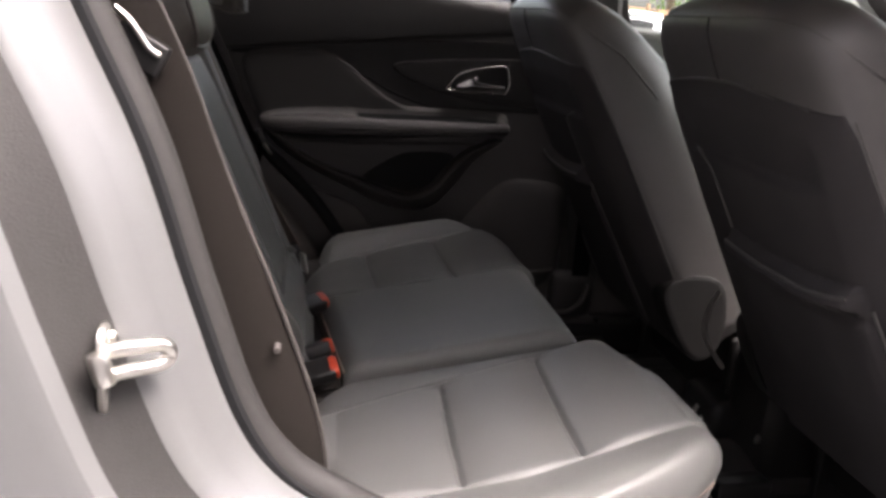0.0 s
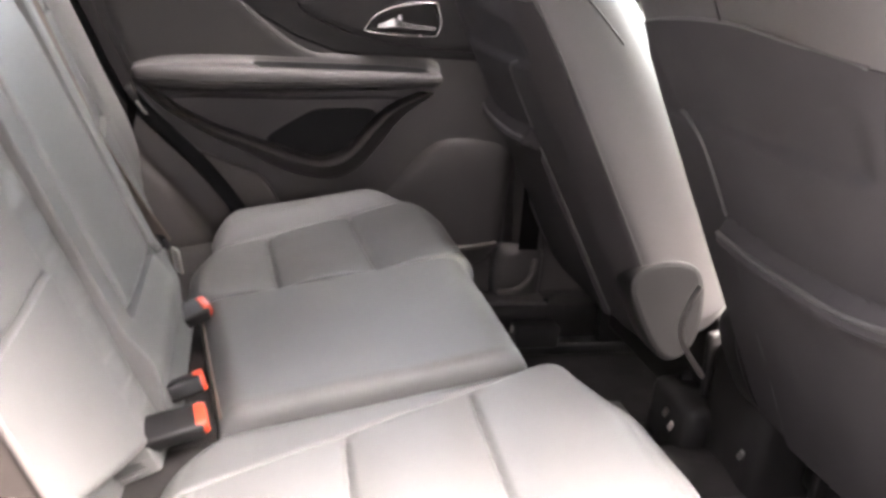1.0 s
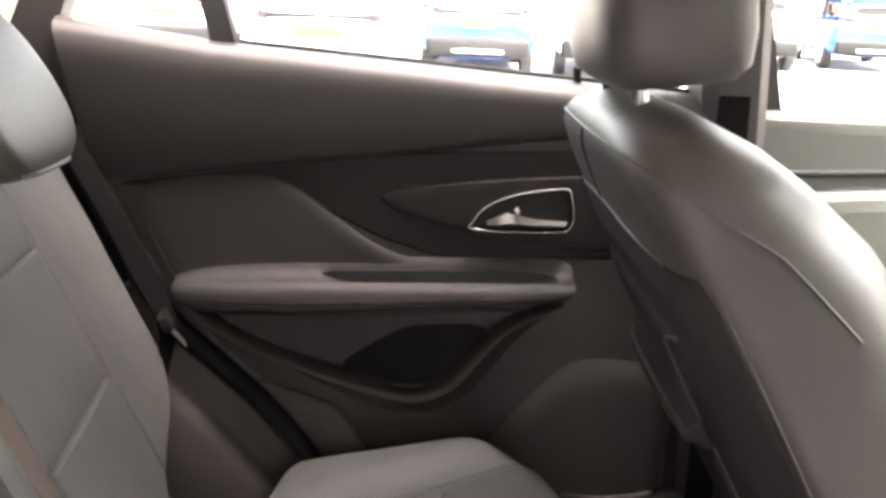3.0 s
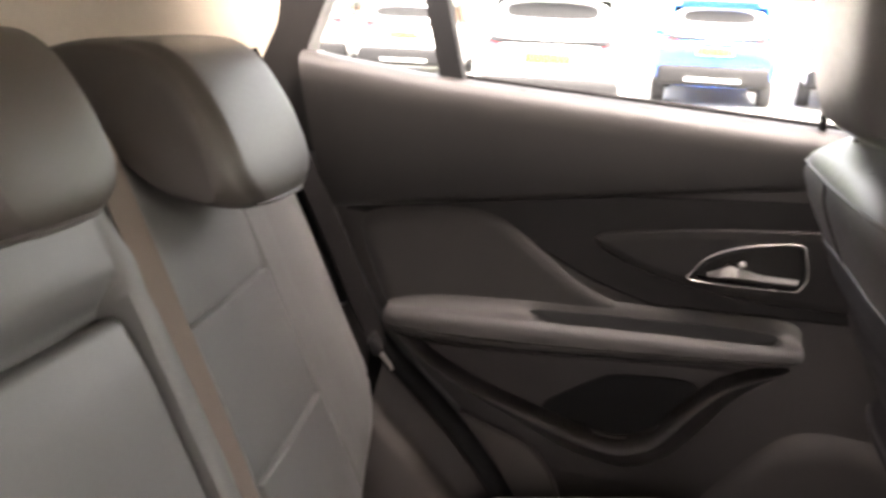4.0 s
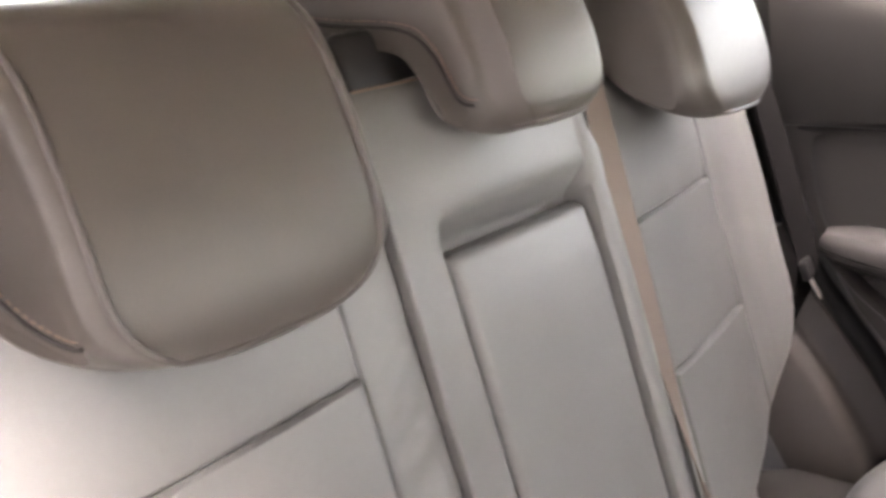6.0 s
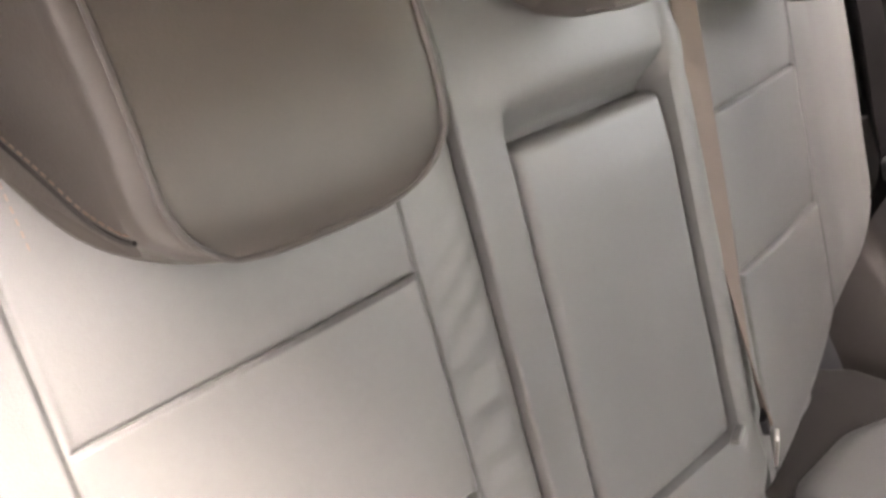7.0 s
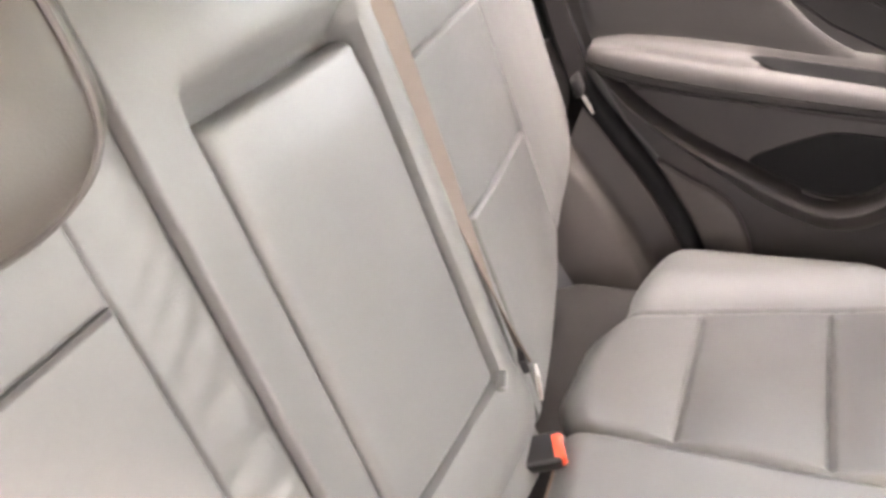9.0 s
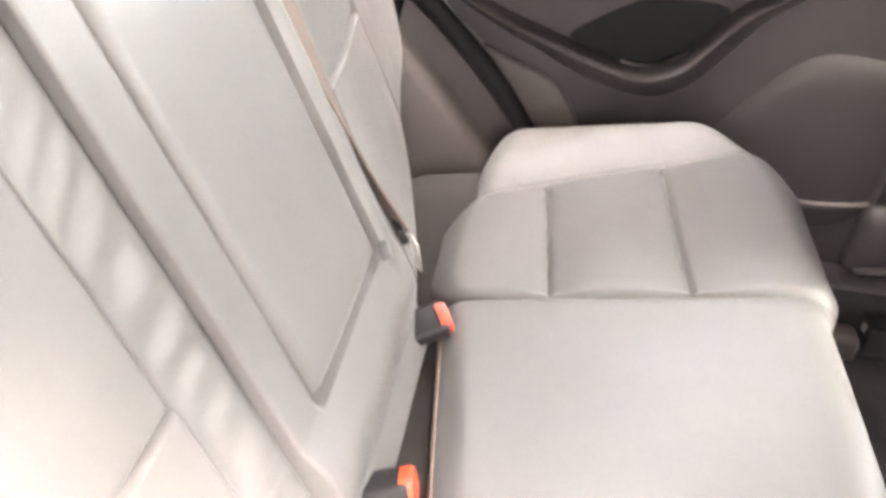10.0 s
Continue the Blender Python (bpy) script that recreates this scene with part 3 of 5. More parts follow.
def headrest(c, b, tall, w_front, w_back, parent, pad=0.0, form="wide", corner=0.075):
    k = tall / 0.26
    prof = curve_points([(n, b + s * k, 0) for n, s in HEAD_SIDES[form]], 6, True)
    piped = form == "wide"
    mid = sum(prof, Vector()) / len(prof)

    def half(n, s):
        w = w_back + (w_front - w_back) * ease((n + 0.10) / 0.19)
        low = min(1.0, max(0.0, (b + corner - s) / corner))
        return w * max(0.34, math.sqrt(1 - 0.9 * low ** (3 if piped else 2)))

    def at(p, t):
        q = (1 - abs(t) ** 5) ** 0.25
        pn, ps = mid.x + (p.x - mid.x) * (0.76 + 0.24 * q), mid.y + (p.y - mid.y) * (0.80 + 0.20 * q)
        pn += pad * (1 - ease((abs(t) - 0.77) / 0.07)) * ease((pn - 0.015) / 0.035)
        pn -= 0.5 * pad * ease((abs(t) - 0.82) / 0.08) * ease((pn - 0.015) / 0.035)
        return on_back(c + half(pn, ps) * t, ps, pn)

    ts = [-1, -0.99, -0.97, -0.94, -0.9, -0.88, -0.86, -0.82, -0.79, -0.76, -0.73, -0.68, -0.6, -0.5, -0.25, 0, 0.25, 0.5, 0.6, 0.68, 0.73, 0.76, 0.79, 0.82, 0.86, 0.9, 0.94, 0.97, 0.99, 1]
    hr = loft("headrest", [[at(p, t) for p in prof] for t in ts], LEATHER_SHADED, parent, "padded leather headrest with piped edges")
    for t in (-0.87, 0.87) if piped else ():
        tube("piping", [at(p, t) + B_OUT * 0.001 for p in prof[2:43]], 0.0026, PIPING, hr, smooth_line=False, seg=8)
    for t in (-0.972, 0.972) if form != "deep" else ():
        seam = []
        for p in prof[40:77]:
            pn, ps = mid.x + (p.x - mid.x) * 0.80 + 0.016, mid.y + (p.y - mid.y) * 0.82 + 0.014
            seam.append(on_back(c + math.copysign(half(pn, ps) + 0.0012, t), ps, pn))
        tube("flank_seam", seam, 0.0017, SEAM_SHADE, hr, smooth_line=False, seg=8)
        stitches("flank_stitching", [q + B_OUT * 0.005 + B_UP * 0.004 for q in seam[::3]], hr, 0.005)
    tube("lower_piping", [at(prof[2], -0.87 + 1.74 * i / 16) + B_OUT * 0.001 for i in range(17)], 0.0026, PIPING, hr, smooth_line=False, seg=8)
    for t in (-0.055, 0.055):
        rod("post", on_back(c + t, b + 0.15 * k, -0.055), on_back(c + t, 0.53, -0.055), 0.006, CHROME, hr, "chrome headrest post")
        rod("collar", on_back(c + t, 0.572, -0.055), on_back(c + t, 0.555, -0.055), 0.014, BUCKLE, hr)
    return hr


def stitches(name, line, parent, gap=0.006):
    """A row of short thread stitches along a line of points."""
    bm = bmesh.new()
    pts = curve_points(line, 14)
    acc, last = 0.0, pts[0]
    for p in pts[1:]:
        seg = p - last
        acc += seg.length
        if acc >= gap:
            acc = 0.0
            q = seg.to_track_quat("X", "Z").to_matrix().to_4x4()
            r = bmesh.ops.create_cube(bm, size=1.0, matrix=Matrix.Translation(p) @ q @ Matrix.Diagonal((0.004, 0.0012, 0.001, 1)))
        last = p
    ob = part(name, bm, THREAD, parent)
    return ob


CUSHION_TILT = 0.20


def rear_x(y):
    """Where the cushion's rear edge runs."""
    a = abs(y)
    x = 0.154 - 0.115 * max(-0.17, min(0.19, y))
    if a > 0.19:
        x = 0.107 + 0.058 * max(0.0, (0.285 - a) / 0.095) ** 2.6 + 0.032 * ease((a - 0.37) / 0.10) + 0.035 * max(0.0, (a - 0.47) / 0.18) ** 1.8
    return x


def cushion_sheet(name, y_in, y_out, front_x, relief, parent):
    fr = [i / 200 for i in range(201)]
    ys = steps(y_in, y_out, 0.003)

    def at(u, y):
        return rear_x(y) + (front_x(y) - rear_x(y)) * u

    def top(u, y):
        x = at(u, y)
        z = 0.60 + CUSHION_TILT * x + relief(x, y) - roll_edge((front_x(y) - x), 0.055) - roll_edge(x - rear_x(y), 0.036)
        return Vector((x, y, z))

    return sheet(name, top, lambda u, y: Vector((min(at(u, y), front_x(y) - 0.05), y, 0.47)), fr, ys, LEATHER, parent)


def panel_relief(x, a, inner, panel, outer, seams):
    """Relief of an outboard cushion: cross seams, a padded middle and a raised outer bolster."""
    h = 0.002 - 0.005 * math.sin(math.pi * min(1.0, max(0.0, (a - inner) / (panel - inner))))
    h -= groove(a - panel, 0.0038, 0.006) + groove(a - inner, 0.0045, 0.008)
    h += 0.021 * ease((a - panel) / 0.09) - roll_edge(outer - a, 0.055)
    if inner < a < panel:
        fade = ease((a - inner) / 0.015) * ease((panel - a) / 0.015)
        x += 0.05 * (a - inner)
        h += 0.007 * fade * (abs(math.sin(math.pi * (x - seams[0]) / (seams[1] - seams[0]))) ** 0.7 - 0.5)
        for seam in seams:
            h -= groove(x - seam, 0.0038, 0.005) * fade + 0.0045 * groove(x - seam, 0.032, 1.0) * fade
    return h + 0.0015 * noise.noise(Vector((x * 11, a * 11, 2.2)))


def far_front(y):
    f = 0.576 + 0.024 * ease((y - 0.17) / 0.06)
    return f - 0.115 * max(0.0, (y - 0.42) / 0.20) ** 2.5


def far_cushion_relief(x, y):
    if y > 0.19:
        return panel_relief(x, y, 0.205, 0.447 + 0.24 * min(0.40, max(0.0, x - 0.13)), 0.65, (0.262, 0.428))
    return 0.010 - roll_edge(y + 0.168, 0.022) + 0.004 * math.cos(y * 8) - groove(y - 0.194, 0.0045, 0.006)


def near_front(y):
    a = -y
    return 0.662 - 0.040 * ease((0.34 - a) / 0.17) - 1.6 * max(0.0, a - 0.43) ** 2 - 0.20 * max(0.0, (a - 0.53) / 0.15) ** 2.2


def near_cushion_relief(x, y):
    a = -y
    h = panel_relief(x, a, 0.286 - 0.235 * (x - 0.17), 0.545 - 0.22 * max(0.0, x - 0.38), 0.68, (0.318, 0.478))
    if a < 0.286 - 0.235 * (x - 0.17):
        h -= 0.006
    return h - roll_edge(a - 0.176, 0.03)


def rear_seat_far():
    seat = thing("rear_seat", (0.3, 0.2, 0.35), "wide dark grey leather rear bench section with folding armrest", "car seat", "rear seats")
    cushion_sheet("cushion", -0.168, 0.65, far_front, far_cushion_relief, seat)
    sheet("cushion_rear_strip", lambda u, v: Vector((u, v, 0.574 + 0.2 * u - 0.02 * ease((0.06 - u) / 0.06) + 0.016 * ease((v - 0.40) / 0.08) - roll_edge(0.56 - v, 0.04))), lambda u, v: Vector((u, v, 0.45)), steps(-0.02, 0.17, 0.01), steps(-0.165, 0.56, 0.01), DARK_CLOTH, seat, "dark woven cloth strip behind the cushion")
    tagged(seat.children[0], "dark grey leather seat cushion with stitched cross seams")
    tube("piping", [(rear_x(y) + 0.003, y, 0.60 + 0.2 * rear_x(y) - 0.006) for y in (-0.15, -0.05, 0.05, 0.15, 0.19)], 0.0022, THREAD, seat, "tan piping along the cushion edge", n=4)
    tube("front_piping", [(far_front(y) - 0.004, y, 0.60 + 0.2 * far_front(y) - 0.045) for y in steps(-0.16, 0.56, 0.05)], 0.0022, THREAD, seat, "tan piping along the cushion edge", n=4)
    backrest("backrest", far_relief, -0.163, 0.643, 1, seat)
    arm = sheet("armrest", lambda y, s: on_back(y, s, 0.003 + 0.004 * math.cos((y - 0.008) * 12) - roll_edge(0.394 - s, 0.013) - 0.004 * ease((s - 0.33) / 0.06) - roll_edge(y + 0.108, 0.014) - roll_edge(0.114 - y, 0.014) - roll_edge(s - 0.002, 0.008)),
                lambda y, s: on_back(y, s, -0.06), steps(-0.108, 0.114, 0.0025), steps(0.002, 0.394, 0.0035), LEATHER, seat, "folded-up centre armrest in grey leather")
    rbox("armrest_tab", on_back(0.104, 0.002, 0.016), (0.012, 0.03, 0.008), 0.003, LEATHER, arm, turn=(0, -24, 20))
    headrest(-0.005, 0.480, 0.198, 0.084, 0.138, seat, 0.015, "slim", 0.05)
    headrest(0.345, 0.430, 0.238, 0.108, 0.152, seat, 0.006, "deep", 0.06)
    rbox("belt_guide", on_back(0.165, 0.566, -0.052), (0.05, 0.09, 0.03), 0.008, BUCKLE, seat, "black belt guide on the seat top", turn=(0, -24, 0))
    tube("top_thread", [on_back(y, 0.556, far_relief(y, 0.556) + 0.001) for y in (-0.155, -0.12, -0.08, -0.04)], 0.0014, THREAD, seat, "tan thread along the top seam")
    rbox("latch_cover", on_back(-0.085, 0.580, -0.045), (0.085, 0.15, 0.060), 0.012, BUCKLE, seat, "black plastic housing under the headrest", turn=(0, -24, 0))
    return seat


def rear_seat_near():
    seat = thing("rear_seat", (0.3, -0.45, 0.35), "dark grey leather single rear seat beside the open door", "car seat", "rear seats")
    cushion_sheet("cushion", -0.176, -0.68, near_front, near_cushion_relief, seat)
    tagged(seat.children[0], "dark grey leather seat cushion with stitched cross seams")
    sheet("cushion_rear_strip", lambda u, v: Vector((u, v, 0.574 + 0.2 * u - 0.02 * ease((0.06 - u) / 0.06))), lambda u, v: Vector((u, v, 0.45)), steps(-0.02, 0.17, 0.02), steps(-0.60, -0.17, 0.03), DARK_CLOTH, seat, "dark woven cloth strip behind the cushion")
    tube("front_piping", [(near_front(y) - 0.004, y, 0.60 + 0.2 * near_front(y) - 0.045) for y in steps(-0.18, -0.63, 0.05)], 0.0022, THREAD, seat, "tan piping along the cushion edge", n=4)
    backrest("backrest", near_relief, -0.1650, 0.65, -1, seat)
    tube("edge_piping", [on_back(-outer_edge(s, 0.65) + 0.012, s, 0.004) for s in steps(-0.02, 0.52, 0.06)], 0.003, PIPING, seat, n=4)
    hr = headrest(-0.340, 0.398, 0.256, 0.118, 0.168, seat)
    stitches("stitching", [on_back(-0.340 - 0.160, 0.392 + s, n) for s, n in ((0.05, 0.030), (0.10, 0.018), (0.15, -0.01), (0.17, -0.04))], hr)
    return seat


rear_seat_far()
rear_seat_near()

# ---- seat belts and buckles ----
belt = thing("seat_belt", on_back(0.165, 0.0, 0.0), "middle seat belt of tan-grey webbing with steel tongue", "seat belt", "rear seat belts")
ribbon("webbing", [on_back(0.150, 0.585, -0.03), on_back(0.157, 0.565, 0.012), on_back(0.160, 0.45, 0.012), on_back(0.163, 0.25, 0.006), on_back(0.167, 0.08, 0.006), on_back(0.167, -0.02, 0.014)],
       [(0.0, 1, 0)] * 3 + [(-0.05, 1, -0.1), (-0.3, 0.8, -0.5), (-0.42, 0.6, -0.68)], 0.043, 0.002, BELT, belt)
rbox("tongue_cover", on_back(0.160, -0.010, 0.016), (0.009, 0.030, 0.020), 0.002, BUCKLE, belt, "black plastic tongue cover", turn=(0, -24, 25))
rbox("tongue", on_back(0.166, -0.048, 0.020), (0.004, 0.022, 0.040), 0.0015, STEEL, belt, "steel belt tongue", turn=(0, -10, 30))

belt = thing("seat_belt", (0.0, 0.64, 0.86), "outer seat belt, webbing blackened for shade, with steel tongue", "seat belt", "rear seat belts")
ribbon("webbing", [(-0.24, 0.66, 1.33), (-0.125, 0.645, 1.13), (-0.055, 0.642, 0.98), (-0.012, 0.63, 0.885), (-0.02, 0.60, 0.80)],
       [(0.3, 1, 0.2)] * 5, 0.046, 0.002, BELT_BLACK_SHADE, belt)
rbox("tongue_cover", (-0.012, 0.622, 0.893), (0.014, 0.04, 0.03), 0.004, BUCKLE, belt, "black plastic tongue cover", turn=(0, -25, 15))
rbox("tongue", (0.004, 0.628, 0.865), (0.004, 0.026, 0.034), 0.0015, STEEL, belt, "steel belt tongue", turn=(0, -35, 25))

belt = thing("seat_belt", (0.1, -0.66, 0.8), "outer seat belt at the open door, webbing darkened for shade", "seat belt", "rear seat belts")
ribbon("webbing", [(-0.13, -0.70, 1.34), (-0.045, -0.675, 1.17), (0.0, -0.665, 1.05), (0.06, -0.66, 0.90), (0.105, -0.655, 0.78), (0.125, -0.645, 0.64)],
       [(0.85, 0.25, 0.45)] * 3 + [(0.8, 0.35, 0.4), (0.6, 0.6, 0.3), (0.5, 0.8, 0.1)], 0.056, 0.002, BELT_SHADED, belt)
near_run = [(-0.13, -0.70, 1.34), (-0.045, -0.675, 1.17), (0.0, -0.665, 1.05), (0.06, -0.66, 0.90), (0.105, -0.655, 0.78), (0.125, -0.645, 0.64)]
# the highlight along the belt's edge, drawn as a paler tube
tube("webbing_edge", [(x + 0.0235, y + 0.008, z + 0.0125) for x, y, z in near_run[:4]] + [(0.122, -0.640, 0.790), (0.140, -0.624, 0.645)], 0.0017, PIPING, belt, "paler tube for the highlight on the belt's edge", flat=1.4)
rbox("tongue_cover", (-0.045, -0.683, 1.165), (0.045, 0.012, 0.03), 0.004, BUCKLE, belt, "black plastic tongue cover", turn=(0, 28, 0))
tube("tongue", [(-0.062, -0.69, 1.198), (-0.05, -0.692, 1.188), (-0.036, -0.692, 1.168), (-0.028, -0.69, 1.162)], 0.003, STEEL, belt, "steel belt tongue")
rod("stop_button", (0.075, -0.672, 0.893), (0.075, -0.658, 0.893), 0.0034, TRIM_GREY, belt, "small grey stop button")


def buckle(at, turn, strap, group="belt buckles"):
    ob = thing("belt_buckle", (0, 0, 0), "black belt buckle with an orange release button", "belt buckle", group)
    rbox("housing", (-0.014, 0, -0.001), (0.094, 0.040, 0.025), 0.006, BUCKLE, ob)
    rbox("sleeve", (-0.052, 0, -0.010), (0.070, 0.034, 0.028), 0.008, BUCKLE, ob, "soft black buckle sleeve")
    slab("button", [(-0.012, -0.017), (0.012, -0.017), (0.014, 0), (0.012, 0.017), (-0.012, 0.017), (-0.014, 0)], lambda a, b, h: Vector((0.026 + h * 1.3, b * 1.12, a * 1.0)), [(0, -0.002), (0, 0.005), (0.002, 0.008)], ORANGE, ob, "orange release button")
    ribbon("strap", [(-0.06, 0, -0.008), (-0.09, 0, -0.015), (-0.13, 0, -0.03)], [(0, 1, 0)] * 3, 0.036, 0.004, BELT_BLACK_SHADE, ob)
    ob.matrix_basis = pose(*at, *turn)
    return ob


buckle((0.117, 0.128, 0.643), (15, -14, 27), 1)
buckle((0.120, -0.108, 0.648), (-20, -16, 12), 1)
buckle((0.126, -0.205, 0.655), (25, -14, 5), 1)

# ---- far rear door ----
door = thing("door_1", (0.35, 0.72, 0.4), "closed rear door with dark trim, armrest and chrome handle", "car door", kind="structure")


def on_door(a, b, h):
    return Vector((a, 0.705 - h, b))


DOOR_REAR = [(-0.17, 1.32), (-0.13, 1.12), (-0.075, 1.0), (-0.02, 0.9), (0.05, 0.815), (0.13, 0.745), (0.20, 0.66), (0.26, 0.56), (0.30, 0.44)]
slab("panel", DOOR_REAR + [(0.60, 0.41), (0.80, 0.42), (0.815, 0.8), (0.80, 1.235), (0.596, 1.258), (0.3, 1.28), (0.07, 1.298)], on_door, [(0, -0.03), (0, 0.0), (0.004, 0.004)], DOOR_HARD, door, smooth_line=False)
rings = []
for k in range(41):
    u = k / 40
    x = -0.172 + 0.984 * u
    zt = 1.334 - 0.130 * (x + 0.185) + 0.055 * max(0.0, x - 0.05)
    zb = 1.092 + 0.118 * (x + 0.107)
    ring = [(0.748, zt - 0.004), (0.732, zt + 0.001), (0.715, zt - 0.001), (0.700, zt - 0.008), (0.691, zt - 0.020), (0.687, zt - 0.020 - 0.1 * (zt - zb)), (0.686, zt - 0.02 - 0.2 * (zt - zb)), (0.687, zt - 0.02 - 0.4 * (zt - zb)), (0.688, zb + 0.016), (0.690, zb + 0.008), (0.695, zb + 0.003), (0.706, zb + 0.001)]
    rings.append([Vector((x + 0.2 * (zt - z) * (1 - u), y, z)) for y, z in ring])
loft("upper_panel", rings, DOOR_UPPER, door, "smooth upper door trim rounding into the window sill")
tube("window_seal", [(x, 0.741, 1.334 - 0.130 * (x + 0.185) + 0.055 * max(0.0, x - 0.05) + 0.003) for x in (0.09, 0.2, 0.35, 0.5, 0.65, 0.80)], 0.004, RUBBER_SHADE, door, "black window seal", n=4)
slab("dark_insert", [(-0.10, 1.122), (0.13, 1.136), (0.3, 1.147), (0.55, 1.158), (0.80, 1.166), (0.80, 0.985), (0.6, 0.984), (0.40, 0.982), (0.31, 1.01), (0.24, 1.045), (0.15, 1.075), (-0.09, 1.085)], on_door, [(0, 0), (0, 0.004), (0.004, 0.006)], DOOR_DARK, door, "black glossy door insert", smooth_line=False)
slab("insert_swoosh", [(0.28, 1.085), (0.40, 1.105), (0.6, 1.122), (0.80, 1.128), (0.80, 1.00), (0.55, 1.00), (0.38, 1.03)], on_door, [(0, 0.004), (0.004, 0.010), (0.015, 0.011)], DOOR_DARK, door, "black glossy door insert")
slab("soft_pad", [(-0.068, 1.060), (-0.055, 1.088), (0.0, 1.099), (0.08, 1.107), (0.145, 1.106), (0.195, 1.080), (0.25, 1.035), (0.31, 0.993), (0.38, 0.972), (0.40, 0.955), (0.3, 0.935), (0.1, 0.925), (-0.01, 0.918), (-0.04, 0.98)], on_door, [(0, 0), (0, 0.006), (0.004, 0.0095), (0.010, 0.011), (0.02, 0.0115)], DOOR_PAD, door, "grey padded leather door insert", n=5)
# the armrest: a long lofted ledge with two creases along its face and a slot along its top
ends = curve_points([(-0.016, 0.12, 0), (-0.010, 0.34, 0), (0.012, 0.58, 0), (0.05, 0.78, 0), (0.12, 0.94, 0), (0.20, 1.0, 0), (0.25, 1.0, 0), (0.35, 1.0, 0), (0.45, 1.0, 0), (0.56, 0.97, 0), (0.595, 0.86, 0), (0.613, 0.6, 0), (0.619, 0.3, 0)], 5)


def arm_top(x):
    return 0.949 + 0.018 * max(0.0, x - 0.12)


rings = []
for x, k, _ in ends:
    zt, zb = arm_top(x), 0.886 + 0.040 * max(0.0, x / 0.6) ** 1.6
    zm, f, dip = (zt + zb) / 2, (zt - zb) / 0.07, ease((x - 0.21) / 0.06) * ease((0.592 - x) / 0.02)
    rings.append([Vector((x, 0.70 - d * (0.4 + 0.6 * k), zm + (z - zm) * (0.35 + 0.65 * k))) for d, z in (
        (0, zb), (0.03, zb), (0.052, zb + 0.006 * f), (0.061, zb + 0.012 * f), (0.0655, zb + 0.0175 * f), (0.0630, zb + 0.0195 * f), (0.0675, zb + 0.0215 * f), (0.0690, zb + 0.027 * f), (0.0690, zb + 0.032 * f), (0.0655, zb + 0.034 * f), (0.0685, zb + 0.036 * f),
        (0.0665, zt - 0.022 * f), (0.062, zt - 0.011 * f), (0.055, zt - 0.004 * f), (0.046, zt), (0.041, zt - 0.018 * dip), (0.026, zt + 0.001 - 0.022 * dip), (0.016, zt + 0.004 - 0.022 * dip), (0.009, zt + 0.012), (0.003, zt + 0.026), (0, zt + 0.028))])
loft("armrest", rings, ARM_PAD, door, "grey padded armrest")
# black sheet on the trench's back wall paints the slot's shade
slab("armrest_slot", [(0.205, 0.88), (0.25, 0.25), (0.30, 0.02), (0.42, 0.0), (0.54, 0.10), (0.585, 0.45), (0.588, 0.80), (0.54, 1.0), (0.42, 1.0), (0.28, 0.98)], lambda a, b, h: Vector((a, 0.679 + 0.008 * b - h, arm_top(a) - 0.012 + 0.021 * b)), [(0, -0.006), (0, 0.0005), (0.002, 0.001)], RUBBER_SHADE, door, "black sheet for the shade in the armrest's slot")
slab("lower_recess", [(0.02, 0.882), (0.3, 0.884), (0.58, 0.905), (0.53, 0.85), (0.46, 0.775), (0.40, 0.745), (0.33, 0.745), (0.2, 0.785), (0.08, 0.835)], on_door, [(0, 0.0), (0, 0.006), (0.006, 0.010)], DOOR_HARD, door)
# no opening is cut: a near-black sheet paints the pocket's shade
slab("pocket", [(0.236, 0.788), (0.286, 0.824), (0.331, 0.852), (0.36, 0.866), (0.50, 0.872), (0.462, 0.819), (0.415, 0.770), (0.36, 0.758), (0.30, 0.768)], on_door, [(0, 0.008), (0, 0.013), (0.004, 0.0135)], RUBBER_SHADE, door, "near-black sheet for the shade in the door pocket")
tube("pocket_lip", [(0.335, 0.682, 0.766), (0.37, 0.681, 0.762), (0.405, 0.681, 0.768), (0.435, 0.682, 0.795)], 0.0035, DOOR_HARD, door, "thin lip inside the pocket")
# the pocket's rim: a broad band whose crest follows its upper edge
rim_in = curve_points([(0.002, 0, 0.914), (0.065, 0, 0.865), (0.135, 0, 0.829), (0.202, 0, 0.805), (0.274, 0, 0.783), (0.338, 0, 0.764), (0.383, 0, 0.764), (0.427, 0, 0.787), (0.469, 0, 0.839), (0.512, 0, 0.881), (0.578, 0, 0.914)], 6)
rim_out = curve_points([(-0.009, 0, 0.902), (0.045, 0, 0.85), (0.125, 0, 0.803), (0.202, 0, 0.767), (0.285, 0, 0.729), (0.35, 0, 0.713), (0.4, 0, 0.711), (0.45, 0, 0.737), (0.495, 0, 0.792), (0.543, 0, 0.857), (0.61, 0, 0.91)], 6)
loft("pull_rim", [[Vector((a.x + (b.x - a.x) * f, y, a.z + (b.z - a.z) * f)) for f, y in ((0.0, 0.692), (0.0, 0.672), (0.05, 0.661), (0.14, 0.654), (0.25, 0.652), (0.36, 0.655), (0.55, 0.664), (0.8, 0.675), (0.97, 0.684), (1.0, 0.694))] for a, b in zip(rim_in, rim_out)], DOOR_HARD, door, "curved pocket rim running up to the armrest")
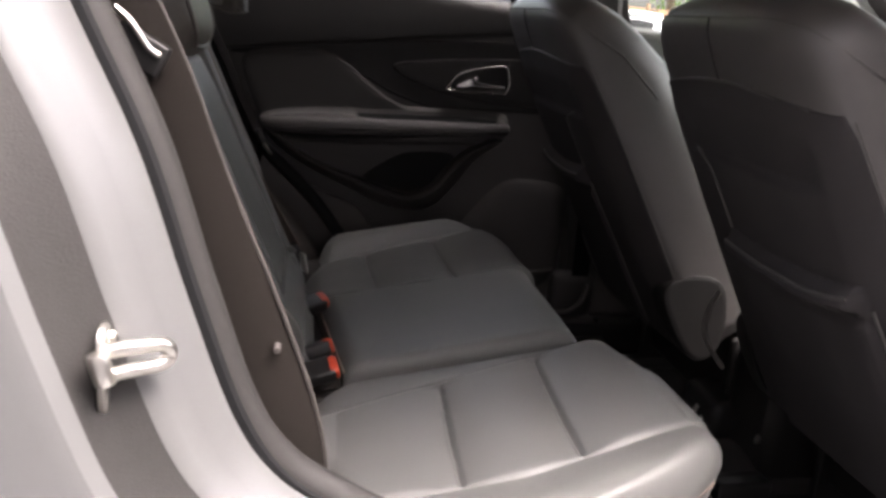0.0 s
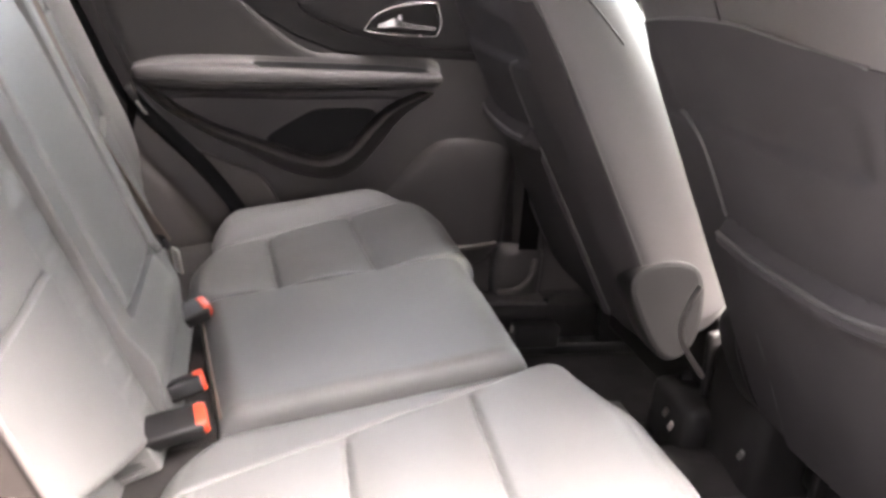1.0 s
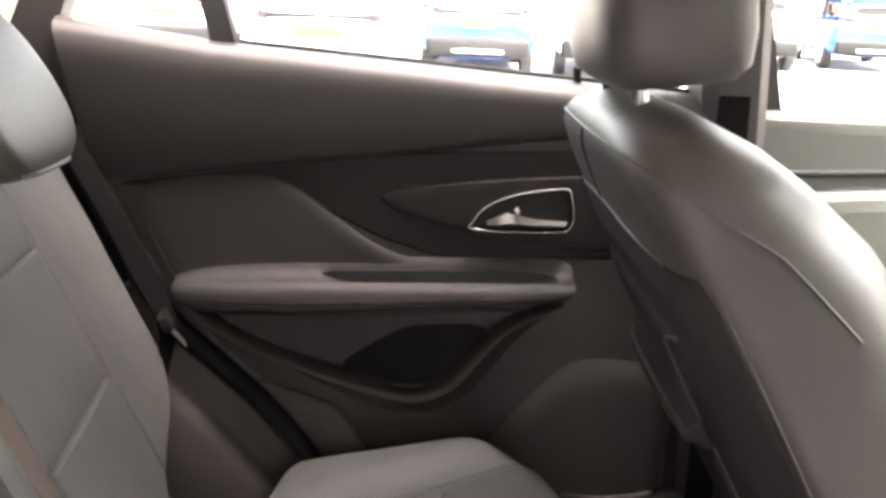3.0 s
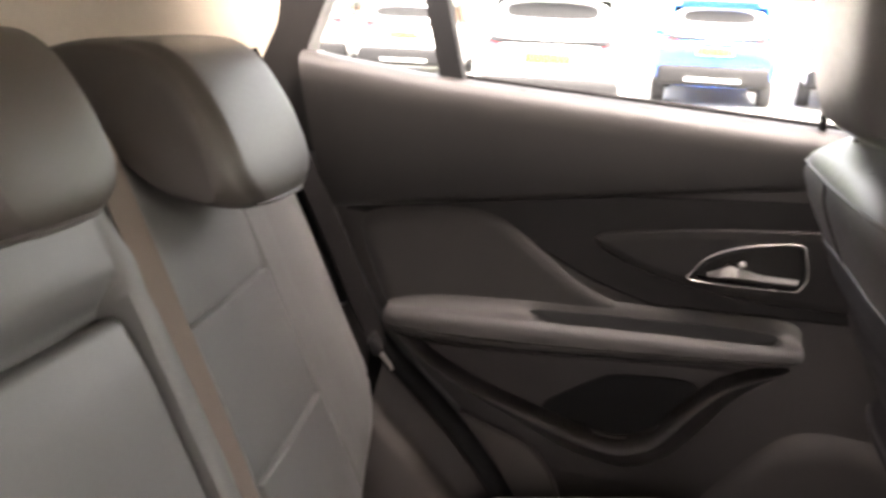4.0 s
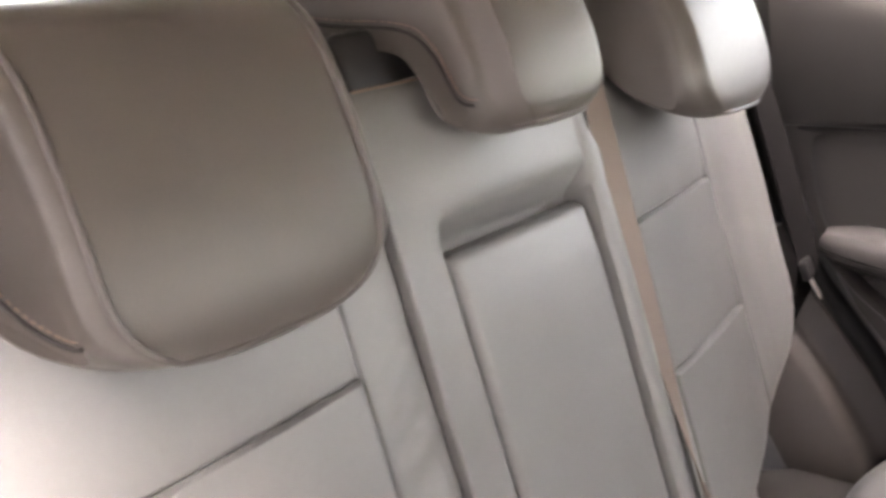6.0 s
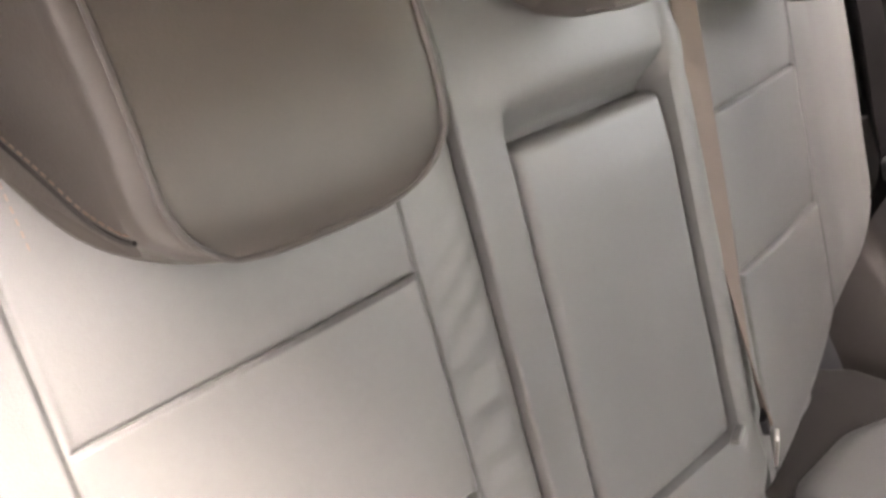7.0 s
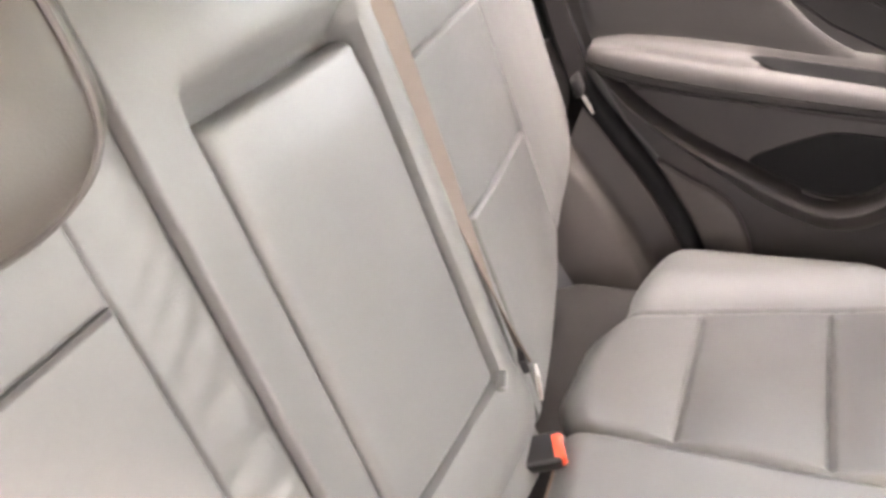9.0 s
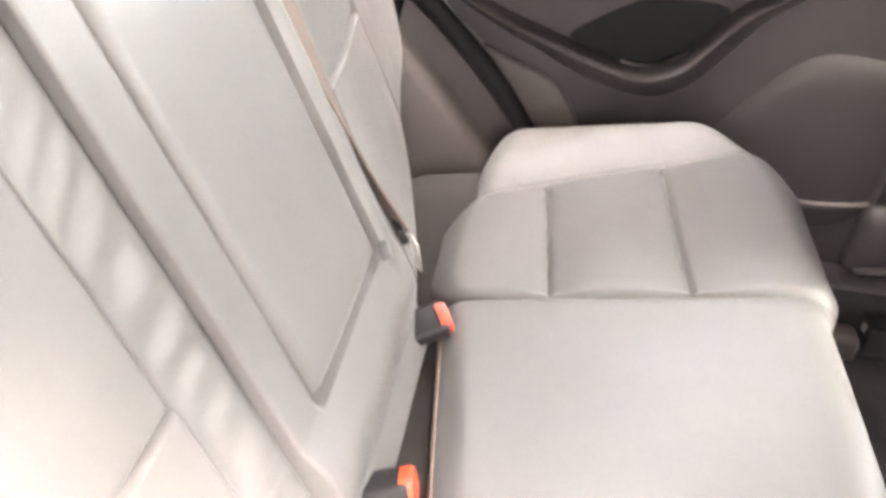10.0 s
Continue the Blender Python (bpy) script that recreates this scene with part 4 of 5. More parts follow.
slab("corner_trim", [(0.10, 0.770), (0.16, 0.745), (0.232, 0.722), (0.262, 0.69), (0.288, 0.64), (0.31, 0.56), (0.25, 0.56), (0.20, 0.645), (0.15, 0.715)], on_door, [(0, 0), (0, 0.014), (0.004, 0.019), (0.01, 0.020)], TRIM_GREY, door, "lighter grey corner trim", n=4)
slab("speaker_bulge", [(0.455, 0.56), (0.495, 0.655), (0.555, 0.735), (0.600, 0.788), (0.640, 0.812), (0.70, 0.815), (0.81, 0.80), (0.81, 0.7), (0.80, 0.48), (0.50, 0.48)], on_door, [(0, 0.001), (0.007, 0.007), (0.016, 0.0125), (0.028, 0.0165), (0.044, 0.0180), (0.07, 0.0180)], DOOR_HARD, door, "raised speaker housing", n=5)
tube("door_bottom_edge", [(0.63, 0.69, 0.555), (0.70, 0.685, 0.55), (0.79, 0.69, 0.56)], 0.006, TRIM_GREY, door)
# handle in its chrome bezel
bez = [(0.452, 1.033), (0.455, 1.046), (0.475, 1.070), (0.515, 1.088), (0.565, 1.098), (0.598, 1.100), (0.606, 1.085), (0.612, 1.055), (0.603, 1.034), (0.59, 1.031), (0.52, 1.030)]
cup = slab("handle_cup", bez, on_door, [(0, 0.006), (0, 0.014), (0.004, 0.014), (0.008, 0.008)], RUBBER_SHADE, door, "black handle cup", n=5)
tube("bezel", [on_door(a, b, 0.016) for a, b in bez], 0.0015, CHROME, cup, "chrome bezel", closed=True, n=6)
loft("lever", [[on_door(0.475 + u, 1.045 + d * 0.5 * th + v, 0.016 + 0.5 * th * e) for d, e in ((-1, 0), (-0.7, 1), (0.7, 1), (1, 0), (0.7, -1), (-0.7, -1))] for u, v, th in ((0.0, 0.0, 0.010), (0.015, 0.004, 0.018), (0.03, 0.010, 0.024), (0.045, 0.008, 0.020), (0.075, 0.003, 0.013), (0.125, 0.002, 0.011))], CHROME, cup, "chrome door lever")
rod("lever_pivot", on_door(0.522, 1.066, 0.012), on_door(0.522, 1.066, 0.024), 0.006, CHROME, cup)
rod("lock_knob", (0.606, 0.722, 1.255), (0.602, 0.712, 1.285), 0.006, RUBBER_SHADE, door, "black lock knob")

# seal, side trims and sill on the far side
FAR_LINE = [(-0.25, 1.40), (-0.165, 1.20), (-0.115, 1.08), (-0.05, 0.955), (0.0, 0.875), (0.06, 0.815), (0.13, 0.745), (0.20, 0.655), (0.26, 0.55), (0.31, 0.45)]
trim_left = thing("trim_left", (0.0, 0.66, 0.5), "dark seal and grey plastic side trim beside the rear seat", "side trim", kind="structure")
tube("door_seal", [(x - 0.012, 0.668, z - 0.006) for x, z in FAR_LINE[1:]], 0.017, RUBBER_SHADE, trim_left, "black rubber door seal")
sweep("arch_trim", FAR_LINE[3:], [(0.690, -0.012, -0.008), (0.665, -0.020, -0.012), (0.655, -0.024, -0.016), (0.647, -0.054, -0.040), (0.640, -0.062, -0.046), (0.630, -0.066, -0.050), (0.616, -0.070, -0.054), (0.606, -0.078, -0.060), (0.590, -0.16, -0.12)], ARCH, trim_left, "grey plastic wheel arch trim")
sweep("pillar_lower_trim", [(-0.188, 1.25)] + FAR_LINE[1:4], [(0.690, -0.012, -0.008), (0.665, -0.022, -0.012), (0.645, -0.03, -0.012), (0.63, -0.06, -0.02), (0.62, -0.25, -0.05)], RUBBER_SHADE, trim_left, "dark pillar trim")
sill_left = thing("sill_left", (0.8, 0.66, 0.35), "dark plastic door sill cover with a grey strip", "door sill", kind="structure")
rbox("sill_cover", (0.75, 0.655, 0.385), (1.3, 0.10, 0.09), 0.02, DOOR_DARK, sill_left)
rbox("sill_step", (0.815, 0.655, 0.427), (0.20, 0.07, 0.02), 0.006, DOOR_HARD, sill_left, "sill strip end")
rod("sill_peg", (0.914, 0.630, 0.395), (0.914, 0.630, 0.44), 0.008, RUBBER_SHADE, sill_left, "black trim peg")
rbox("pillar_foot", (0.85, 0.695, 0.49), (0.13, 0.06, 0.14), 0.03, DOOR_HARD, sill_left, "rounded pillar foot trim")
# curved lip in paler grey, for the crescent highlight on the foot
tube("foot_lip", [(0.80, 0.660, 0.445), (0.845, 0.655, 0.455), (0.875, 0.655, 0.485), (0.885, 0.660, 0.53)], 0.007, TRIM_GREY, sill_left)

# ---- near side: the open doorway ----
NEAR_LINE = [(-0.20, 1.48), (-0.135, 1.33), (-0.082, 1.205), (-0.034, 1.095), (0.003, 0.976), (0.043, 0.862), (0.085, 0.800), (0.15, 0.757), (0.25, 0.70), (0.36, 0.58), (0.46, 0.46), (0.60, 0.41), (0.95, 0.40)]
wall_right = thing("wall_right", (0.0, -0.8, 0.3), "silver painted door frame of the open rear doorway", "door frame", kind="structure")
sweep("quarter_panel", NEAR_LINE, [(-0.80, -0.95, 0.05), (-0.865, -0.60, 0.02), (-0.880, -0.30, 0), (-0.874, -0.105, 0), (-0.868, -0.088, 0), (-0.854, -0.080, 0)], PAINT_WHITE, wall_right, "silver painted quarter panel")
# darker band between the quarter panel and the shut face
sweep("frame_gap", NEAR_LINE, [(-0.854, -0.080, 0), (-0.844, -0.090, 0), (-0.828, -0.086, 0), (-0.812, -0.068, 0), (-0.800, -0.050, 0)], SEAL, wall_right, "dark band in the shut gap")
sweep("shut_face", NEAR_LINE, [(-0.800, -0.050, 0), (-0.797, -0.042, 0), (-0.788, -0.036, 0), (-0.774, -0.022, 0), (-0.760, -0.006, 0), (-0.742, 0.0, 0)], PAINT_WHITE, wall_right, "grey painted shut face")
sweep("seal_flange", NEAR_LINE, [(-0.747, -0.012, 0), (-0.746, 0.006, 0), (-0.738, 0.012, 0), (-0.732, 0.0, 0)], RUBBER_SHADE, wall_right, "black seal flange")
tube("door_seal", [(x + 0.002, -0.724, z) for x, z in NEAR_LINE], 0.019, SEAL, wall_right, "ribbed rubber door seal")
sweep("inner_trim", NEAR_LINE, [(-0.742, 0.0, 0), (-0.715, 0.002, 0), (-0.700, 0.0, 0), (-0.685, -0.02, 0), (-0.670, -0.10, -0.02), (-0.66, -0.25, -0.05)], ARCH, wall_right, "brown-grey inner pillar trim")
striker = thing("door_striker", (-0.03, -0.80, 0.93), "zinc steel door striker loop bolted to the frame", "door striker")
slab("plate", [(-0.020, -0.036), (0.020, -0.036), (0.023, 0.0), (0.020, 0.036), (-0.020, 0.036), (-0.023, 0)], lambda a, b, h: Vector((-0.052 + h, -0.805 + a * 0.9, 0.935 + b)), [(0, 0), (0, 0.004), (0.003, 0.006)], STEEL, striker)
tube("loop", [(-0.048, -0.821, 0.954), (-0.028, -0.817, 0.957), (-0.008, -0.806, 0.955), (-0.003, -0.802, 0.947), (-0.008, -0.805, 0.939), (-0.028, -0.816, 0.938), (-0.048, -0.821, 0.935)], 0.0058, STEEL, striker)
rod("stop_block", (-0.05, -0.830, 0.957), (-0.044, -0.830, 0.932), 0.008, STEEL, striker)
for dz in (0.024, -0.026):
    rod("bolt", (-0.05, -0.805, 0.935 + dz), (-0.042, -0.805, 0.935 + dz), 0.006, STEEL, striker, seg=6)
open_door = thing("door_3", (1.0, -1.2, 0.4), "open rear door with dark trim, swung out beside the camera", "car door", kind="structure")
slab("panel", [(-0.84, 0.42), (-1.72, 0.42), (-1.80, 0.9), (-1.82, 1.20), (-0.84, 1.20)], lambda a, b, h: Vector((1.02 - 0.12 * (a + 0.84) - h, a, b)), [(0, -0.05), (0, 0.0), (0.02, 0.02), (0.04, 0.024)], DOOR_HARD, open_door, smooth_line=False)
tube("window_frame", [(1.0 - 0.12 * (y + 0.84), y, z) for y, z in ((-0.86, 1.2), (-0.88, 1.54), (-1.5, 1.56), (-1.74, 1.40), (-1.82, 1.2))], 0.022, DOOR_DARK, open_door, smooth_line=False)
near_front = thing("door_4", (1.5, -0.76, 0.4), "closed front door with dark trim behind the front seat", "car door", kind="structure")
slab("panel", [(1.0, 0.40), (1.0, 1.20), (2.0, 1.16), (2.0, 0.40)], lambda a, b, h: Vector((a, -0.80 + h, b)), [(0, -0.03), (0, 0.0), (0.02, 0.02), (0.04, 0.024)], DOOR_HARD, near_front, smooth_line=False)
tube("window_frame", [(1.02, -0.78, 1.2), (0.94, -0.70, 1.56), (1.35, -0.68, 1.56), (1.98, -0.77, 1.15)], 0.025, DOOR_DARK, near_front, smooth_line=False)
g = finish("pane", [(1.02, -0.782, 1.18), (1.95, -0.782, 1.15), (1.36, -0.70, 1.55), (0.95, -0.70, 1.55), (1.02, -0.786, 1.18), (1.95, -0.786, 1.15), (1.36, -0.704, 1.55), (0.95, -0.704, 1.55)],
           [(0, 1, 2, 3), (7, 6, 5, 4), (0, 1, 5, 4), (1, 2, 6, 5), (2, 3, 7, 6), (3, 0, 4, 7)], GLASS, near_front, smooth=False)
g.visible_shadow = False
rbox("roof_rail", (0.2, -0.72, 1.60), (2.3, 0.14, 0.08), 0.03, PAINT_WHITE, wall_right)
rbox("b_pillar", (0.98, -0.74, 0.95), (0.12, 0.10, 1.3), 0.03, DOOR_HARD, wall_right, turn=(0, -6, 0))


# ---- front seats ----
def front_seat(xr, yc, lift, label):
    seat = thing("front_seat", (xr + 0.2, yc, 0.35), label, "car seat", "front seats")
    up, out = Vector((-0.489, 0, 0.872)), Vector((0.872, 0, 0.489))

    def at(y, s, n):
        return Vector((xr, yc, 0.712)) + up * s + out * n + Vector((0, y, 0))

    rows = ((-0.205, 0.240, 0.08, 0.02), (-0.16, 0.270, 0.11, 0.0), (-0.10, 0.275, 0.13, 0.0), (0.0, 0.273, 0.150, 0.0), (0.15, 0.267, 0.155, 0.0), (0.30, 0.260, 0.155, 0.0), (0.40, 0.255, 0.15, 0.0), (0.48, 0.249, 0.138, 0.0), (0.53, 0.240, 0.126, 0.001), (0.56, 0.229, 0.115, 0.003), (0.585, 0.210, 0.100, 0.007), (0.602, 0.175, 0.080, 0.015), (0.612, 0.12, 0.05, 0.028), (0.615, 0.07, 0.03, 0.036))

    def skin(y, s):
        """How far the rounded shell lies inside the flat rear plane."""
        k = max(i for i in range(len(rows) - 1) if rows[i][0] <= s or i == 0)
        f = (s - rows[k][0]) / (rows[k + 1][0] - rows[k][0])
        w, t, r = (rows[k][j] + (rows[k + 1][j] - rows[k][j]) * f for j in (1, 2, 3))
        c = min(1.0, abs(y) / w) ** (1 / 0.48)
        return r + t / 2 * (1 - math.sqrt(max(0.0, 1 - c * c)) ** 0.56)

    wing = (0.10, 0.13, 0.13, 0.11, 0.09, 0.075, 0.06, 0.04, 0.025, 0.012, 0.005, 0.0, 0.0, 0.0)
    rings = []
    for i in range(len(rows) - 1):
        count = max(1, round((rows[i + 1][0] - rows[i][0]) / 0.012))
        for f in [k / count for k in range(count + (i == len(rows) - 2))]:
            s, w, t, r, fwd = (p + (q - p) * f for p, q in zip((*rows[i], wing[i]), (*rows[i + 1], wing[i + 1])))
            ring = []
            for k in range(72):
                ca, sa = math.cos(math.pi * k / 36), math.sin(math.pi * k / 36)
                ring.append(at(w * math.copysign(abs(ca) ** 0.48, ca), s, r + t / 2 + (t / 2 + fwd * (sa > 0)) * math.copysign(abs(sa) ** 0.56, sa)))
            rings.append(ring)

    def on_shell(s, degrees):
        k = max(i for i in range(len(rows) - 1) if rows[i][0] <= s or i == 0)
        f = (s - rows[k][0]) / (rows[k + 1][0] - rows[k][0])
        w, t, r, fwd = (p + (q - p) * f for p, q in zip((*rows[k][1:], wing[k]), (*rows[k + 1][1:], wing[k + 1])))
        ca, sa = math.cos(radians(degrees)), math.sin(radians(degrees))
        return at(w * math.copysign(abs(ca) ** 0.48, ca), s, r + t / 2 + (t / 2 + fwd * (sa > 0)) * math.copysign(abs(sa) ** 0.56, sa))

    loft("backrest", rings, LEATHER_FRONT, seat, "dark leather backrest")

    def width_at(s):
        k = max(i for i in range(len(rows) - 1) if rows[i][0] <= s or i == 0)
        return rows[k][1] + (rows[k + 1][1] - rows[k][1]) * (s - rows[k][0]) / (rows[k + 1][0] - rows[k][0])

    def top_line(y):
        return 0.513 - 0.6 * y * y

    shift = math.copysign(0.062, yc)

    def rear_relief(y, s):
        """Relief of the cloth back: a sewn top band, a hollow below it and a gathered map pocket."""
        h = 0.003 + 0.009 * ease((0.97 * width_at(s) - abs(y)) / 0.06) * ease((top_line(y) - s) / 0.05)
        h -= 0.010 * ease((0.52 - s) / 0.12) * ease((s - 0.372) / 0.016) * ease((0.21 - abs(y)) / 0.04)
        p, side = y - shift, 0.158 + 0.06 * max(0.0, 0.22 - s)
        pocket = ease((side - abs(p)) / 0.008) * ease((0.238 + 0.5 * p * p - s) / 0.006) * ease((s + 0.17) / 0.01)
        h += 0.008 * pocket + (0.021 * math.exp(-((s - 0.218 - 0.5 * p * p) / 0.013) ** 2) - 0.006 * math.exp(-((s - 0.188 - 0.5 * p * p) / 0.008) ** 2)) * pocket
        return h + 0.0015 * noise.noise(Vector((y * 12, s * 12, xr))) * (0.4 + pocket)

    def on_rear(u, v, lift=None):
        y = u * width_at(-0.20 + 0.713 * v)
        s = -0.20 + 0.713 * v - 0.6 * y * y * ease(v)
        return at(y, s, skin(y, s) - (rear_relief(y, s) if lift is None else lift))

    sheet("rear_panel", on_rear, lambda u, v: on_rear(u, v, -0.004), [i / 60 * 0.978 for i in range(-60, 61)], steps(0.0, 1.0, 0.006), SEAT_CLOTH, seat, "dark cloth back with a sewn map pocket")
    tube("rear_piping", [at(y, top_line(y), skin(y, top_line(y)) - 0.001) for y in (-0.20, -0.12, -0.06, 0.0, 0.06, 0.12, 0.20)], 0.0022, FRONT_PIPING, seat)
    # a paler tube paints the lit hem, a dark one the shade below
    for name, s0, r, m in (("pocket_hem", 0.227, 0.0030, FRONT_PIPING), ("pocket_seam", 0.199, 0.0028, SEAM_SHADE)):
        tube(name, [at(shift + p, s0 + 0.5 * p * p, skin(shift + p, s0 + 0.5 * p * p) - rear_relief(shift + p, s0 + 0.5 * p * p) - 0.0004) for p in steps(-0.150, 0.150, 0.015)], r, m, seat, n=4)
    for sg in (-1, 1):
        for run in (((0.21, 0.382), (0.190, 0.379), (0.170, 0.370), (0.160, 0.350), (0.157, 0.30), (0.157, 0.25)), ((0.160, 0.21), (0.165, 0.14), (0.173, 0.0), (0.183, -0.15)))[sg * yc > 0:]:
            tube("panel_piping", [at(shift + sg * y, s, skin(shift + sg * y, s) - rear_relief(shift + sg * y, s) - 0.0005) for y, s in run], 0.0026, FRONT_PIPING, seat)
    for sg in (-1, 1):
        tube("shoulder_piping", [at(sg * y, s, skin(y, s) - 0.001) for y, s in [(0.978 * width_at(s), s) for s in (-0.18, -0.08, 0.0, 0.12, 0.25, 0.36, 0.43, 0.47)]], 0.0017, FRONT_PIPING, seat)
        slab("recliner_cover", [(-0.004, -0.03), (0.015, -0.004), (0.060, -0.004), (0.10, -0.022), (0.132, -0.055), (0.130, -0.10), (0.10, -0.17), (0.06, -0.21), (0.015, -0.21), (-0.006, -0.165), (-0.008, -0.08)], lambda a, b, h: at(sg * (0.250 + h), b, a), [(0, -0.03), (0, 0.018), (0.004, 0.025), (0.012, 0.027)], SHIELD, seat, "rounded plastic recliner shield", n=4)
        rbox("side_valance", (xr + 0.40, yc + sg * 0.262, 0.53), (0.40, 0.022, 0.17), 0.01, DOOR_DARK, seat, "dark plastic side valance", turn=(0, -6, 0))
        rbox("rail", (xr + 0.18, yc + sg * 0.19, 0.338), (0.62, 0.04, 0.028), 0.006, BUCKLE, seat, "black steel seat rail")
        rbox("rail_foot", (xr - 0.07, yc + sg * 0.19, 0.348), (0.10, 0.055, 0.05), 0.012, ARCH, seat, "brown-grey plastic rail end cover")
        rbox("rail_block", (xr + 0.04, yc + sg * 0.19, 0.372), (0.11, 0.05, 0.055), 0.006, BUCKLE, seat, "black rail block")
        rbox("rail_label", (xr - 0.016, yc + sg * 0.19, 0.385), (0.002, 0.012, 0.016), 0.0005, STEEL, seat, "small metal label", turn=(0, 0, 20))
        rod("bolt", (xr - 0.085, yc + sg * 0.19, 0.371), (xr - 0.085, yc + sg * 0.19, 0.378), 0.007, STEEL, seat, seg=6)
        rbox("riser", (xr + 0.34, yc + sg * 0.19, 0.41), (0.28, 0.02, 0.12), 0.004, BUCKLE, seat)
    if yc < 0:
        # lighter grey tube stands in for the highlight along the shield's rim
        tube("shield_edge", [Vector((xr + a, yc + 0.264, z)) for a, z in ((-0.036, 0.755), (-0.046, 0.735), (-0.053, 0.71), (-0.055, 0.682), (-0.039, 0.647), (0.0, 0.598))], 0.0045, TRIM_GREY, seat, "paler tube for the highlight on the recliner shield's edge")
    rbox("rear_valance", (xr + 0.235, yc, 0.50), (0.025, 0.49, 0.22), 0.008, DOOR_DARK, seat, "dark plastic panel behind the cushion")
    sheet("cushion", lambda u, v: Vector((xr + 0.24 + 0.36 * u, yc + v, 0.525 + 0.06 * u - roll_edge(0.25 - abs(v), 0.05) - roll_edge((1 - u) * 0.5, 0.06))), lambda u, v: Vector((xr + 0.24 + 0.36 * u, yc + v, 0.44)), steps(0, 1, 0.05), steps(-0.25, 0.25, 0.02), LEATHER_FRONT, seat, "dark leather seat cushion")
    base, tall_way, deep_way = at(0, 0.66 + lift, 0.140) + Vector((-0.040, 0, 0.001)), Vector((-0.14, 0, 0.990)), Vector((0.990, 0, 0.14))

    def on_head(y, s, n):
        return base + tall_way * (s - 0.66) + deep_way * (n - 0.145) + Vector((0, y, 0))

    over = ((0.36, 168), (0.439, 173), (0.474, 175.5), (0.523, 180), (0.575, 192), (0.592, 210), (0.600, 235), (0.602, 270))
    tube("top_seam", [on_shell(h, d) for h, d in over] + [on_shell(h, 180 - d) for h, d in reversed(over[:-1])], 0.0020, FRONT_PIPING, seat, n=6)
    tube("band_seam", [at(0, s, r - 0.0005) for s, w, t, r in rows[7:12]], 0.0014, SEAT_CLOTH, seat, n=4)
    hrings = []
    for s, w, n0, n1 in ((0.638, 0.09, 0.12, 0.20), (0.642, 0.118, 0.095, 0.222), (0.655, 0.134, 0.082, 0.234), (0.69, 0.143, 0.076, 0.238), (0.78, 0.146, 0.076, 0.236), (0.84, 0.14, 0.082, 0.228), (0.875, 0.118, 0.094, 0.212), (0.885, 0.08, 0.11, 0.19)):
        ring = []
        for k in range(36):
            a = 2 * math.pi * k / 36
            ca, sa = math.cos(a), math.sin(a)
            ring.append(on_head(w * math.copysign(abs(ca) ** 0.4, ca), s, (n0 + n1) / 2 + (n1 - n0) / 2 * math.copysign(abs(sa) ** 0.45, sa)))
        hrings.append(ring)
    hr = loft("headrest", hrings, LEATHER_FRONT, seat, "dark leather headrest on chrome posts")
    for y in (-0.075, 0.075):
        foot = at(y, 0.600, 0.066)
        rod("post", foot - tall_way * 0.03, foot + tall_way * 0.065, 0.0085, CHROME, hr, "chrome headrest post")
        rod("collar", foot - tall_way * 0.006, foot + tall_way * 0.007, 0.026, DOOR_HARD, hr, "dark post collar")
    return seat


front_seat(0.835, 0.390, -0.042, "dark leather front seat with a raised headrest")
front_seat(0.920, -0.302, 0.0, "dark leather front seat with a map pocket")
console = thing("centre_console", (1.1, -0.01, 0.33), "dark plastic centre console between the front seats", "centre console")
rbox("body", (1.30, 0.03, 0.46), (0.53, 0.18, 0.28), 0.03, DOOR_DARK, console)
rbox("rear_cover", (1.05, 0.15, 0.385), (0.12, 0.15, 0.15), 0.02, BUCKLE, console, "black plastic cover at the floor")
for x, y, z in ((0.988, 0.15, 0.415), (0.989, 0.125, 0.40), (1.033, -0.03, 0.437)):
    rbox("clip", (x, y, z), (0.006, 0.010, 0.020), 0.002, STEEL, console, "small bright metal clip", turn=(25, 0, 0))
loft("tunnel", [[Vector((x, 0.03 + w * math.cos(a), 0.315 + h * math.sin(a))) for a in [math.pi * k / 14 for k in range(15)]] for x, w, h in ((0.50, 0.05, 0.008), (0.60, 0.09, 0.03), (0.75, 0.11, 0.05), (1.0, 0.12, 0.07), (1.2, 0.12, 0.08))], CARPET, console, "carpeted floor hump")


# ---- parked cars, trees and a fence outside ----
def car_paint(name, c):
    return mat(name, c, 0.25, 0.1, vary=0.03, spec=0.7)


PAINTS = {"white": car_paint("white_car_paint", (0.75, 0.75, 0.74)), "blue": car_paint("blue_car_paint", (0.01, 0.11, 0.48)), "silver": car_paint("silver_car_paint", (0.5, 0.51, 0.52))}
CAR_GLASS = mat("dark_car_glass", (0.02, 0.022, 0.025), 0.06, vary=0.05)
# pale metallic colour stands in for the sky's reflection in dark glass
PAINTED_SKY_GLASS = mat("rear_glass_painted_sky", (0.55, 0.57, 0.58), 0.12, 0.7, vary=0.04)
CAR_TRIM_SHADE = mat("car_trim_and_shade", (0.012, 0.012, 0.013), 0.7, vary=0.1, spec=0.2)
TAIL = mat("tail_lamp_red", (0.5, 0.02, 0.03), 0.15, vary=0.05)
PLATE = mat("yellow_plate", (0.55, 0.38, 0.01), 0.5, vary=0.04)
PLATE_BAR = mat("plate_bars", (0.03, 0.03, 0.03), 0.5)
TYRE = mat("tyre_rubber", (0.02, 0.02, 0.021), 0.8, vary=0.2)
RIM = mat("alloy_rim", (0.55, 0.56, 0.57), 0.3, 0.9, vary=0.06)


